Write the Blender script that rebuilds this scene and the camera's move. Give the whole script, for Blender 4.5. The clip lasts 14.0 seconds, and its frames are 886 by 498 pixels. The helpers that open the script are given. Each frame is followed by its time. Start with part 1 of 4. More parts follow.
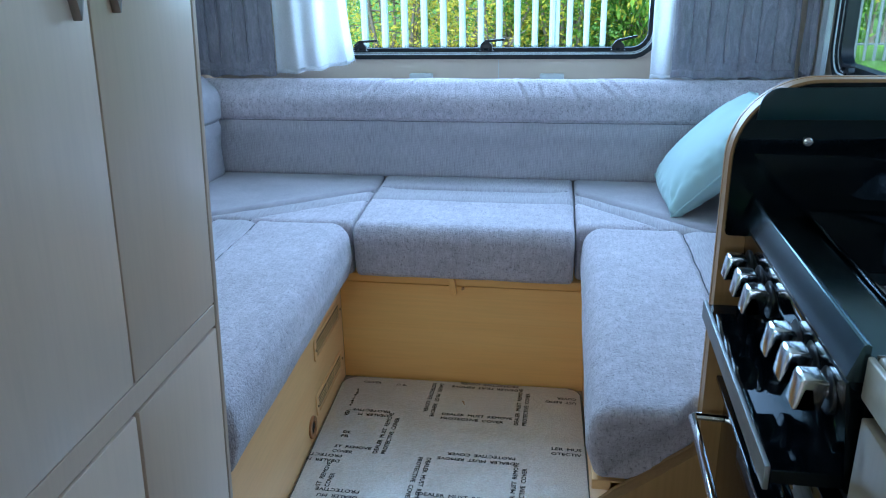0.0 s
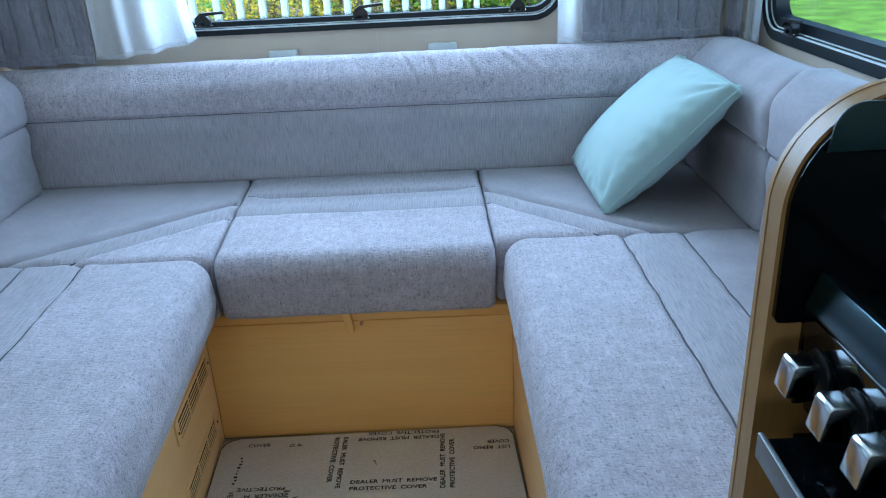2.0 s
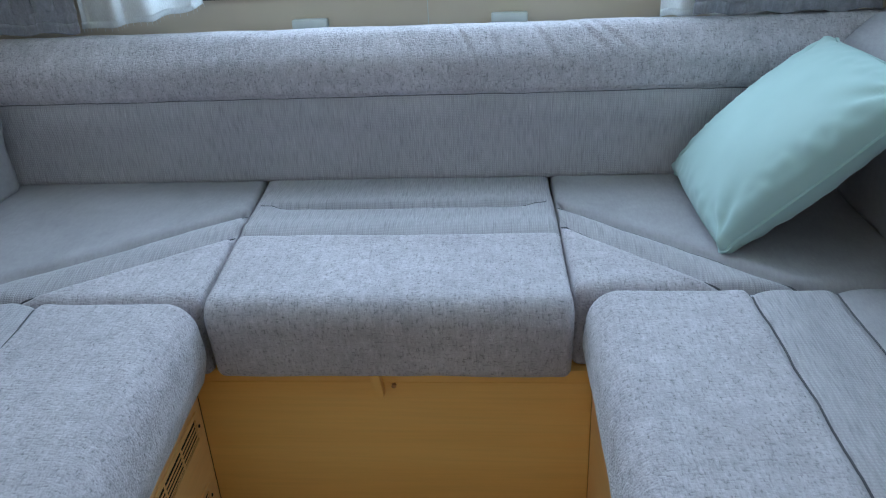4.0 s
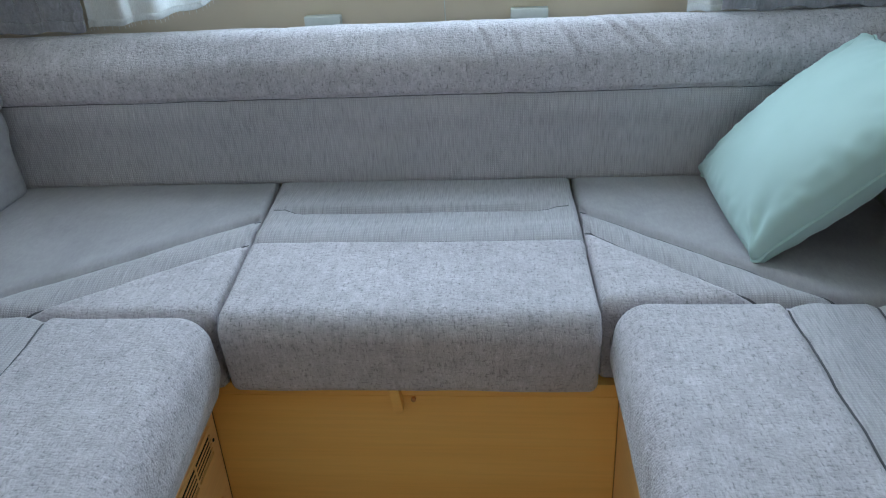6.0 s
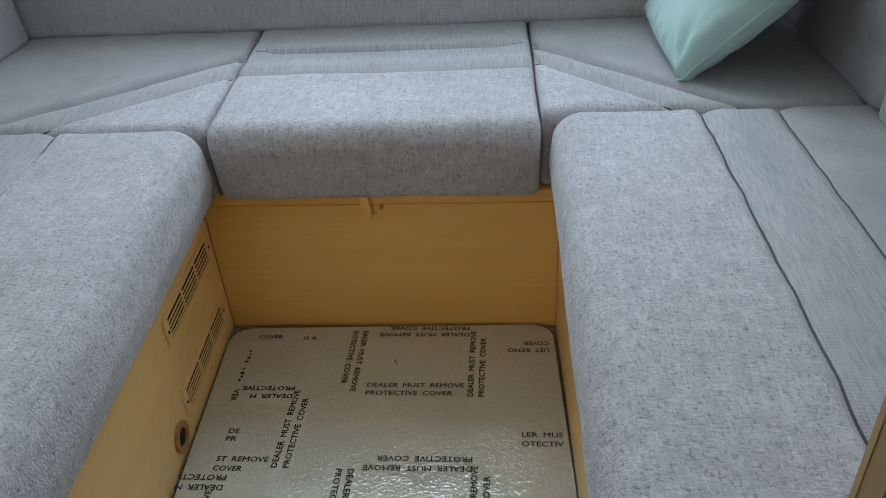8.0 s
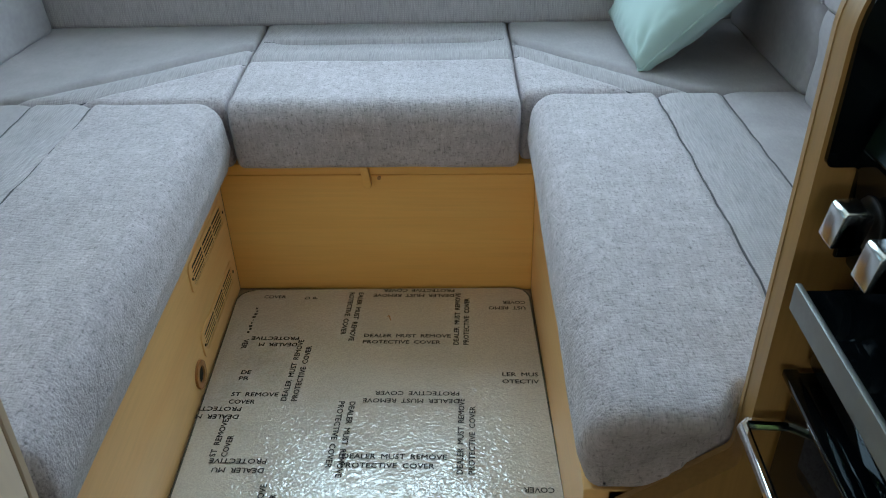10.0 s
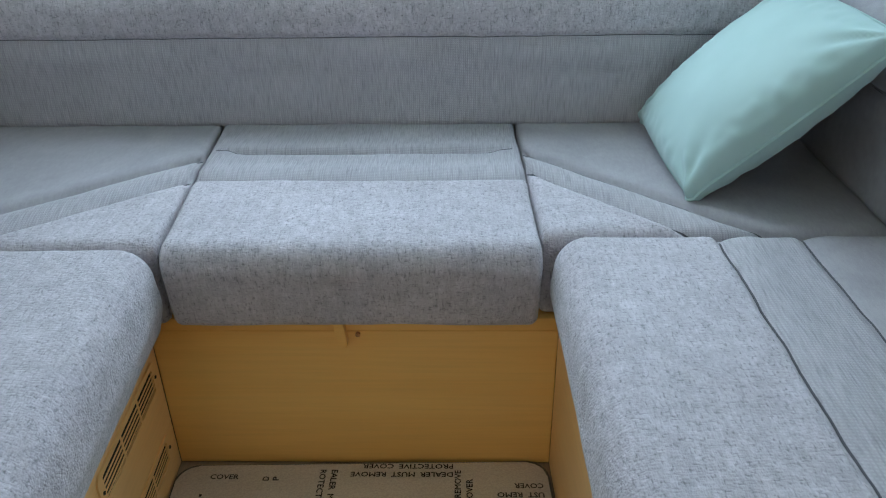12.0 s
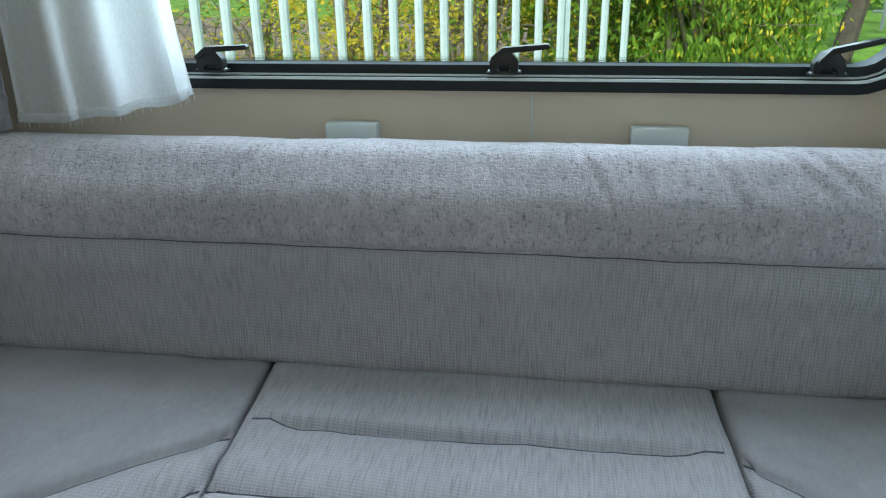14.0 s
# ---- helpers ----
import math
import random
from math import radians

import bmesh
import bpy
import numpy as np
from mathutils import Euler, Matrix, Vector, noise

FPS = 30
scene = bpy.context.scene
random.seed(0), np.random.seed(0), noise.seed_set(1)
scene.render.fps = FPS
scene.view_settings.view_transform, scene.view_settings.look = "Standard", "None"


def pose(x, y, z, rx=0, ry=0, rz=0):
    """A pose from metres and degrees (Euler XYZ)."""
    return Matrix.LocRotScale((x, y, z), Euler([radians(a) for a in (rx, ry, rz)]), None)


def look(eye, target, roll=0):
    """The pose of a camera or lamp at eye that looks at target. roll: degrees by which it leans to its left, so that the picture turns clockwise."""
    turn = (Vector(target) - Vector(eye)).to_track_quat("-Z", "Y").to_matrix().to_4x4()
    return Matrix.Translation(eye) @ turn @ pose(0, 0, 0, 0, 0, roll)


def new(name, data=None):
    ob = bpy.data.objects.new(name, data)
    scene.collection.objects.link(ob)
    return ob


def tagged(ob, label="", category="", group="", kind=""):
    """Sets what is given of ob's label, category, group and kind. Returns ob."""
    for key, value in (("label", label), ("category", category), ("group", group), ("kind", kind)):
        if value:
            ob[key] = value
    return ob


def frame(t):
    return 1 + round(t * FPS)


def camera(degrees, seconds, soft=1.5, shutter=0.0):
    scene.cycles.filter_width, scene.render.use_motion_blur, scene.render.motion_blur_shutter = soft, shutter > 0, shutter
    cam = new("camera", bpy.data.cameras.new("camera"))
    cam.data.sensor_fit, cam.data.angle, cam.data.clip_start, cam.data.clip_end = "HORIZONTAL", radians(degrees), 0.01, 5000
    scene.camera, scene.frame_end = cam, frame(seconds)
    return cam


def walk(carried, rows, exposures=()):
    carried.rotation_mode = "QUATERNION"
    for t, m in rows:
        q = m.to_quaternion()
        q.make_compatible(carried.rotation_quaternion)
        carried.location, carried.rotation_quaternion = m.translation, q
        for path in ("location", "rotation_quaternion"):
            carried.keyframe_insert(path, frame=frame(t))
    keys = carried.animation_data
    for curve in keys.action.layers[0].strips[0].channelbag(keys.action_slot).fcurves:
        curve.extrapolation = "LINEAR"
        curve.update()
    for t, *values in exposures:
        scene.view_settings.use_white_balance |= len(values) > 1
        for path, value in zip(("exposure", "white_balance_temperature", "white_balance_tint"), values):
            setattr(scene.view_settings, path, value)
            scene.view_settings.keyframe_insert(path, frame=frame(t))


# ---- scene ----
cam = camera(59.7, 14.0, 1.15)
EXPOSURES = [(0.0, 0.16, 4640, 9), (0.5, 0.17, 4660, 9), (1.0, 0.19, 4740, 8), (1.5, 0.23, 4800, 8), (2.0, 0.11, 4930, 9), (3.0, -0.1, 5220, 8), (4.0, -0.24, 5520, 8), (6.5, -0.18, 6030, 8), (7.5, -0.15, 6200, 8), (8.5, -0.11, 6200, 5), (11.0, 0.04, 5830, 6), (12.5, -0.23, 5910, 7), (13.5, -0.45, 6010, 5), (14.0, -0.47, 6130, 5)]
PATH = [
    (0, (0.309, 0.226, 1.075), (-0.021, 2.083, 0.41), -1.1),
    (0.5, (0.289, 0.32, 1.068), (0.125, 2.191, 0.378), -1.8),
    (1, (0.299, 0.397, 1.066), (0.237, 2.26, 0.341), -3.1),
    (1.5, (0.281, 0.515, 1.06), (0.231, 2.361, 0.293), -3.3),
    (2, (0.232, 0.653, 1.084), (0.202, 2.49, 0.295), -2.9),
    (2.5, (0.237, 0.773, 1.092), (0.173, 2.608, 0.299), -2.3),
    (3, (0.278, 0.856, 1.072), (0.072, 2.658, 0.229), -3.1),
    (3.5, (0.263, 0.971, 1.061), (0.008, 2.743, 0.169), -3.5),
    (4, (0.214, 1.087, 1.058), (0.048, 2.871, 0.169), -2.9),
    (4.2, (0.192, 1.121, 1.06), (0.037, 2.876, 0.112), -2.1),
    (4.6, (0.17, 1.169, 1.063), (0.038, 2.923, 0.106), -2.2),
    (5.2, (0.168, 1.182, 1.073), (0.014, 2.948, 0.14), -2.7),
    (5.8, (0.183, 1.157, 1.078), (-0.005, 2.927, 0.159), -3.3),
    (6.3, (0.193, 1.133, 1.068), (0.012, 2.881, 0.113), -3.5),
    (6.5, (0.191, 1.129, 1.059), (0.011, 2.866, 0.083), -3.3),
    (7, (0.2, 1.102, 1.033), (0.084, 2.783, -0.045), -1.4),
    (7.5, (0.219, 1.035, 1.03), (0.104, 2.695, -0.079), -1.1),
    (8, (0.269, 0.913, 1.019), (0.085, 2.558, -0.104), -4.1),
    (8.5, (0.273, 0.818, 1.018), (0.123, 2.455, -0.122), -3.4),
    (8.7, (0.258, 0.774, 1.011), (0.129, 2.411, -0.13), -2.9),
    (9.1, (0.252, 0.72, 1.011), (0.144, 2.361, -0.126), -2.7),
    (9.75, (0.24, 0.681, 1.021), (0.146, 2.35, -0.076), -2.0),
    (10.4, (0.232, 0.714, 1.029), (0.126, 2.412, -0.022), -1.3),
    (10.8, (0.233, 0.777, 1.026), (0.103, 2.482, -0.012), -1.2),
    (11, (0.236, 0.825, 1.026), (0.09, 2.543, 0.013), -1.4),
    (11.5, (0.241, 0.954, 1.01), (0.046, 2.657, -0.021), -2.0),
    (12, (0.192, 1.104, 1.03), (0.146, 2.841, 0.039), -0.9),
    (12.5, (0.178, 1.254, 1.041), (0.17, 3.003, 0.072), -1.0),
    (13, (0.238, 1.434, 1.052), (0.032, 3.219, 0.176), -3.4),
    (13.5, (0.181, 1.587, 1.032), (-0.064, 3.414, 0.256), -2.4),
    (14, (0.086, 1.705, 1.019), (-0.194, 3.538, 0.27), -1.0),
]
walk(cam, [(t, look(eye, target, roll)) for t, eye, target, roll in PATH], EXPOSURES)

# ---- world and light ----
world = bpy.data.worlds.new("world")
scene.world = world
world.use_nodes = True
wn = world.node_tree
sky = wn.nodes.new("ShaderNodeTexSky")
sky.sky_type = 'NISHITA'
sky.sun_disc = False
sky.sun_elevation, sky.sun_rotation = radians(41), radians(186)
sky.air_density, sky.dust_density = 1.2, 3.0
wn.links.new(sky.outputs[0], wn.nodes["Background"].inputs[0])
wn.nodes["Background"].inputs[1].default_value = 0.15

sun = new("sun", bpy.data.lights.new("sun", 'SUN'))
sun.data.energy, sun.data.angle, sun.data.color = 5.0, radians(14), (1.0, 0.95, 0.88)
sun.matrix_world = look((0, 0, 0), (0.08, 0.75, -0.66))


def area_lamp(name, eye, target, w, h, watts, colour):
    lamp = new(name, bpy.data.lights.new(name, 'AREA'))
    lamp.data.shape, lamp.data.size, lamp.data.size_y = 'RECTANGLE', w, h
    lamp.data.energy, lamp.data.color = watts, colour
    lamp.matrix_world = look(eye, target)
    return lamp


SKY_COOL, SKY_LEFT, SKY_RIGHT, SOFT = (0.75, 0.89, 1.0), (0.42, 0.84, 1.0), (0.62, 0.88, 1.0), (0.97, 0.95, 0.91)
area_lamp("window_light_rear", (0, 2.86, 1.38), (0, 1.0, 0.85), 1.05, 0.92, 23.0, SKY_COOL)
area_lamp("window_light_right", (1.06, 1.93, 1.14), (0, 1.9, 0.6), 0.95, 0.5, 2.0, SKY_RIGHT)
area_lamp("window_light_left", (-1.06, 1.95, 1.14), (0, 1.9, 0.6), 1.0, 0.5, 0.7, SKY_LEFT)
area_lamp("window_light_kitchen", (1.045, 0.85, 1.03), (0.0, 1.05, 0.62), 0.54, 0.31, 0.25, SKY_COOL)
# added overhead fill; no hatch is seen up there
area_lamp("roof_hatch_light", (0.0, 1.72, 1.965), (0.0, 1.72, 0), 0.66, 0.46, 0.7, SOFT)
# added fill from the unseen front end, for faces turned that way
area_lamp("window_light_front", (0, -2.55, 1.25), (0, 0, 0.9), 0.74, 0.38, 8.5, SOFT)


# ---- materials ----
def material(name, colour, rough=0.6, metal=0.0, coat=0.0):
    m = bpy.data.materials.new(name)
    m.use_nodes = True
    b = m.node_tree.nodes["Principled BSDF"]
    b.inputs["Base Color"].default_value = (*colour, 1)
    b.inputs["Roughness"].default_value = rough
    b.inputs["Metallic"].default_value = metal
    b.inputs["Coat Weight"].default_value = coat
    b.inputs["Coat Roughness"].default_value = 0.02
    return m, m.node_tree, b


def coords(nt, scale, rot=(0, 0, 0)):
    tc = nt.nodes.new("ShaderNodeTexCoord")
    mp = nt.nodes.new("ShaderNodeMapping")
    mp.inputs["Scale"].default_value = scale
    mp.inputs["Rotation"].default_value = rot
    nt.links.new(tc.outputs["Object"], mp.inputs["Vector"])
    return mp.outputs["Vector"]


def noise_tex(nt, vec, scale, detail=4, rough=0.55, dist=0.0):
    n = nt.nodes.new("ShaderNodeTexNoise")
    n.inputs["Scale"].default_value = scale
    n.inputs["Detail"].default_value = detail
    n.inputs["Roughness"].default_value = rough
    n.inputs["Distortion"].default_value = dist
    nt.links.new(vec, n.inputs["Vector"])
    return n.outputs["Fac"]


def ramp(nt, fac, stops):
    r = nt.nodes.new("ShaderNodeValToRGB")
    r.color_ramp.elements[0].position, r.color_ramp.elements[0].color = stops[0][0], (*stops[0][1], 1)
    r.color_ramp.elements[1].position, r.color_ramp.elements[1].color = stops[-1][0], (*stops[-1][1], 1)
    for p, c in stops[1:-1]:
        r.color_ramp.elements.new(p).color = (*c, 1)
    nt.links.new(fac, r.inputs["Fac"])
    return r.outputs["Color"]


def mix(nt, kind, fac, a, b):
    n = nt.nodes.new("ShaderNodeMixRGB")
    n.blend_type = kind
    for i, v in enumerate((fac, a, b)):
        if isinstance(v, bpy.types.NodeSocket):
            nt.links.new(v, n.inputs[i])
        elif i == 0:
            n.inputs[0].default_value = v
        else:
            n.inputs[i].default_value = (*v, 1)
    return n.outputs[0]


def bump(nt, b, height, strength, distance):
    n = nt.nodes.new("ShaderNodeBump")
    n.inputs["Strength"].default_value = strength
    n.inputs["Distance"].default_value = distance
    nt.links.new(height, n.inputs["Height"])
    nt.links.new(n.outputs[0], b.inputs["Normal"])


def grey(v):
    return (v, v, v)


def make_chenille(name, base, flecks):
    """Looped upholstery: pale pile with sparse short dark flecks along and across the weave."""
    m, nt, b = material(name, base, 0.95)
    vec = coords(nt, (1, 1, 1))
    big = noise_tex(nt, vec, 5, 4)
    tone = ramp(nt, big, [(0.3, tuple(c * 0.90 for c in base)), (0.7, tuple(min(1, c * 1.08) for c in base))])
    fl1 = noise_tex(nt, coords(nt, (310, 120, 120)), 1.0, 1, 0.5)
    fl2 = noise_tex(nt, coords(nt, (130, 330, 330)), 1.0, 1, 0.5)
    fibre = noise_tex(nt, coords(nt, (620, 210, 210)), 1.0, 2, 0.6)
    slub = noise_tex(nt, coords(nt, (150, 20, 20)), 1.0, 3, 0.6)
    patch = noise_tex(nt, vec, 45, 4)
    lo = flecks
    k1 = ramp(nt, fl1, [(0.25, grey(1 - lo)), (0.335, grey(0.82)), (0.41, grey(0.975)), (0.62, grey(1.02)), (0.75, grey(1.14))])
    k2 = ramp(nt, fl2, [(0.25, grey(1 - lo * 0.9)), (0.325, grey(0.84)), (0.40, grey(0.975)), (0.62, grey(1.02)), (0.75, grey(1.12))])
    k3 = ramp(nt, patch, [(0.32, grey(0.87)), (0.66, grey(1.07))])
    k4 = ramp(nt, slub, [(0.28, grey(0.88)), (0.72, grey(1.09))])
    k5 = ramp(nt, fibre, [(0.30, grey(0.93)), (0.68, grey(1.05))])
    col = tone
    for k in (k1, k2, k3, k4, k5):
        col = mix(nt, 'MULTIPLY', 1.0, col, k)
    nt.links.new(col, b.inputs["Base Color"])
    fine = mix(nt, 'ADD', 1.0, mix(nt, 'ADD', 0.7, fibre, fl1), fl2)
    bump(nt, b, fine, 0.6, 0.0024)
    b.inputs["Sheen Weight"].default_value = 0.35
    b.inputs["Sheen Roughness"].default_value = 0.45
    return m


def make_ribbed(name, base):
    """Flat woven cloth: fine columns of small dimples with pale slubs."""
    m, nt, b = material(name, base, 0.9)
    vec = coords(nt, (1, 1, 1))
    big = noise_tex(nt, vec, 5, 3)
    tone = ramp(nt, big, [(0.3, tuple(c * 0.93 for c in base)), (0.7, tuple(c * 1.06 for c in base))])
    streak = noise_tex(nt, coords(nt, (300, 28, 28)), 1.0, 3, 0.6)
    cols = nt.nodes.new("ShaderNodeTexWave")
    cols.wave_type, cols.bands_direction, cols.wave_profile = 'BANDS', 'X', 'SIN'
    cols.inputs["Scale"].default_value = 78
    cols.inputs["Distortion"].default_value = 2.6
    cols.inputs["Detail Scale"].default_value = 3
    nt.links.new(vec, cols.inputs["Vector"])
    rows = nt.nodes.new("ShaderNodeTexWave")
    rows.wave_type, rows.bands_direction, rows.wave_profile = 'BANDS', 'DIAGONAL', 'SIN'
    rows.inputs["Scale"].default_value = 62
    rows.inputs["Distortion"].default_value = 1.0
    nt.links.new(coords(nt, (0.15, 2.0, 2.0)), rows.inputs["Vector"])
    dots = mix(nt, 'MULTIPLY', 1.0, cols.outputs["Fac"], rows.outputs["Fac"])
    k = ramp(nt, streak, [(0.28, grey(0.74)), (0.5, grey(1.0)), (0.66, grey(1.10)), (0.76, grey(1.34))])
    k2 = ramp(nt, dots, [(0.0, grey(0.93)), (0.6, grey(1.07))])
    col = mix(nt, 'MULTIPLY', 1.0, mix(nt, 'MULTIPLY', 1.0, tone, k), k2)
    nt.links.new(col, b.inputs["Base Color"])
    bump(nt, b, mix(nt, 'ADD', 0.4, streak, dots), 0.7, 0.0020)
    b.inputs["Sheen Weight"].default_value = 0.15
    return m


def make_wood(name, a, c, along, rough=0.42, grain=0.5):
    """Foil-faced board; along: the axis of the grain."""
    m, nt, b = material(name, a, rough)
    sc = [9.0, 9.0, 9.0]
    sc["xyz".index(along)] = 0.9
    n1 = noise_tex(nt, coords(nt, sc), 1.0, 5, 0.6, 0.6)
    sc2 = [170.0, 170.0, 170.0]
    sc2["xyz".index(along)] = 5.0
    n2 = noise_tex(nt, coords(nt, sc2), 1.0, 3, 0.6)
    col = ramp(nt, n1, [(0.30, a), (0.52, tuple((x + y) / 2 for x, y in zip(a, c))), (0.72, c)])
    k = ramp(nt, n2, [(0.3, grey(1 - 0.28 * grain)), (0.6, grey(1.02))])
    nt.links.new(mix(nt, 'MULTIPLY', 1.0, col, k), b.inputs["Base Color"])
    bump(nt, b, n2, 0.08, 0.0005)
    return m


def make_plain(name, base, rough, metal=0.0, coat=0.0, wear=0.06, scale=30, rel=0.05):
    m, nt, b = material(name, base, rough, metal, coat)
    vec = coords(nt, (1, 1, 1))
    n = noise_tex(nt, vec, scale, 4)
    nt.links.new(ramp(nt, n, [(0.3, tuple(c * (1 - wear) for c in base)), (0.7, tuple(min(1, c * (1 + wear)) for c in base))]), b.inputs["Base Color"])
    r = nt.nodes.new("ShaderNodeMapRange")
    r.inputs["To Min"].default_value, r.inputs["To Max"].default_value = rough * 0.8, min(1, rough * 1.25)
    nt.links.new(noise_tex(nt, vec, scale * 4, 3), r.inputs["Value"])
    nt.links.new(r.outputs[0], b.inputs["Roughness"])
    if rel:
        bump(nt, b, noise_tex(nt, vec, scale * 12, 2), rel, 0.0006)
    return m


CHENILLE = make_chenille("chenille_grey", (0.52, 0.474, 0.506), 0.42)
RIBBED = make_ribbed("ribbed_grey", (0.425, 0.398, 0.419))
# near-black strip along the seams: the shade of the creases as colour
SEAM_SHADE = make_plain("seam_shade_dark", (0.085, 0.082, 0.09), 0.95)


def make_velour(name, base):
    """Short smooth pile, brushed this way and that in soft patches."""
    m, nt, b = material(name, base, 0.85)
    vec = coords(nt, (1, 1, 1))
    tone = ramp(nt, noise_tex(nt, vec, 7, 4, 0.6, 0.8), [(0.3, tuple(c * 0.88 for c in base)), (0.7, tuple(c * 1.10 for c in base))])
    nap = noise_tex(nt, coords(nt, (260, 70, 70)), 1.0, 3, 0.6)
    pile = noise_tex(nt, vec, 700, 2)
    col = mix(nt, 'MULTIPLY', 1.0, tone, ramp(nt, nap, [(0.3, grey(0.93)), (0.7, grey(1.06))]))
    col = mix(nt, 'MULTIPLY', 1.0, col, ramp(nt, pile, [(0.3, grey(0.93)), (0.7, grey(1.06))]))
    nt.links.new(col, b.inputs["Base Color"])
    bump(nt, b, mix(nt, 'ADD', 0.5, pile, nap), 0.25, 0.0012)
    b.inputs["Sheen Weight"].default_value = 0.3
    b.inputs["Sheen Roughness"].default_value = 0.35
    return m


PANEL = make_velour("velour_grey", (0.366, 0.342, 0.358))


def make_velvet(name, base):
    """Crushed velvet: upright crush marks over a fine pile."""
    m, nt, b = material(name, base, 0.8)
    crush = noise_tex(nt, coords(nt, (55, 55, 15)), 1.0, 4, 0.6, 1.2)
    pile = noise_tex(nt, coords(nt, (1, 1, 1)), 260, 2)
    k = ramp(nt, crush, [(0.30, grey(0.80)), (0.52, grey(1.0)), (0.72, grey(1.28))])
    tone = ramp(nt, pile, [(0.3, tuple(c * 0.9 for c in base)), (0.7, tuple(c * 1.1 for c in base))])
    nt.links.new(mix(nt, 'MULTIPLY', 1.0, tone, k), b.inputs["Base Color"])
    b.inputs["Sheen Weight"].default_value = 0.5
    bump(nt, b, crush, 0.8, 0.004)
    return m


VELVET = make_velvet("curtain_grey", (0.23, 0.22, 0.25))
BEECH_X = make_wood("beech_across", (0.88, 0.47, 0.115), (0.93, 0.57, 0.17), "x", 0.4, 0.14)
BEECH_Y = make_wood("beech_along", (0.90, 0.53, 0.200), (0.93, 0.61, 0.26), "y", 0.4, 0.14)
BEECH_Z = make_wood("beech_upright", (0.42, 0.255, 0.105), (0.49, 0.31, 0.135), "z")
CREAM = make_wood("door_foil", (0.70, 0.55, 0.42), (0.73, 0.585, 0.455), "z", 0.28, 0.07)
EDGE = make_wood("edge_foil", (0.56, 0.43, 0.31), (0.60, 0.47, 0.35), "z", 0.35, 0.1)
FACING_SHADED = make_wood("facing_shaded_foil", (0.34, 0.195, 0.062), (0.42, 0.25, 0.088), "z", 0.4, 0.4)
WALL = make_plain("wall_board", (0.66, 0.565, 0.44), 0.6, wear=0.03, scale=9)
CEIL = make_plain("ceiling_board", (0.78, 0.77, 0.74), 0.7, wear=0.02)
UNITDOOR = make_wood("unit_foil", (0.29, 0.23, 0.145), (0.32, 0.26, 0.165), "z", 0.35, 0.2)
LINO = make_wood("floor_vinyl", (0.30, 0.22, 0.14), (0.38, 0.28, 0.18), "y", 0.4)
RUBBER = make_plain("black_rubber", (0.008, 0.014, 0.018), 0.38, wear=0.2)
RUBBER.node_tree.nodes["Principled BSDF"].inputs["Specular IOR Level"].default_value = 0.4
PLASTIC = make_plain("black_plastic", (0.012, 0.013, 0.014), 0.32, wear=0.2)
ENAMEL = make_plain("black_glass", (0.002, 0.003, 0.004), 0.03, rel=0.0)
ENAMEL.node_tree.nodes["Principled BSDF"].inputs["IOR"].default_value = 1.75
ENAMEL.node_tree.nodes["Principled BSDF"].inputs["Specular Tint"].default_value = (0.72, 0.92, 1.0, 1)
ENAMEL.node_tree.nodes["Principled BSDF"].inputs["Specular IOR Level"].default_value = 0.2
STEEL = make_plain("brushed_steel", (0.50, 0.51, 0.51), 0.26, metal=1.0, wear=0.03, scale=60, rel=0.0)
DARKSTEEL = make_plain("dark_steel", (0.085, 0.125, 0.14), 0.22, metal=1.0, wear=0.05, scale=50, rel=0.0)
KNOBSTEEL = make_plain("knob_chrome", (0.64, 0.66, 0.66), 0.19, metal=1.0, wear=0.03, rel=0.0)
SATIN = make_plain("satin_steel", (0.28, 0.30, 0.30), 0.45, metal=1.0, wear=0.05, scale=50, rel=0.0)
LIDGLASS = make_plain("lid_glass", (0.002, 0.003, 0.004), 0.02, rel=0.0)
LIDGLASS.node_tree.nodes["Principled BSDF"].inputs["IOR"].default_value = 2.3
BAND = make_plain("shield_band", (0.012, 0.035, 0.040), 0.3, wear=0.1, rel=0.0)
PULL = make_plain("dull_bronze", (0.30, 0.26, 0.23), 0.4, metal=0.8, wear=0.15)
CHROME = make_plain("chrome", (0.80, 0.80, 0.80), 0.07, metal=1.0, wear=0.02, rel=0.0)
WORKTOP = make_plain("worktop_cream", (0.50, 0.475, 0.38), 0.35, wear=0.05, scale=120)
CLIP = make_plain("clip_grey", (0.62, 0.66, 0.64), 0.4)
# grey-green binding, darkened to carry the shadow line at the bench boards
BINDING = make_plain("carpet_binding", (0.10, 0.095, 0.075), 0.9, wear=0.2, scale=200, rel=0.4)
INK = make_plain("print_ink", (0.010, 0.010, 0.011), 0.7)
DARK = make_plain("dark_void", (0.015, 0.012, 0.01), 0.9)
KNOT = make_plain("wood_plug", (0.45, 0.21, 0.075), 0.5, wear=0.25, scale=90)
# pale colour for the glints along the black window rubber
RUBBER_GLINT = make_plain("rubber_glint", (0.74, 0.80, 0.80), 0.3)
RAILMAT = make_plain("rail_white", (0.7, 0.7, 0.68), 0.5)


def make_pillow():
    m, nt, b = material("pillow_aqua", (0.40, 0.56, 0.56), 0.8)
    vec = coords(nt, (1, 1, 1))
    n = noise_tex(nt, vec, 900, 2)
    nt.links.new(ramp(nt, noise_tex(nt, vec, 9, 3), [(0.3, (0.385, 0.52, 0.49)), (0.7, (0.42, 0.56, 0.53))]), b.inputs["Base Color"])
    bump(nt, b, n, 0.12, 0.0005)
    b.inputs["Sheen Weight"].default_value = 0.2
    return m


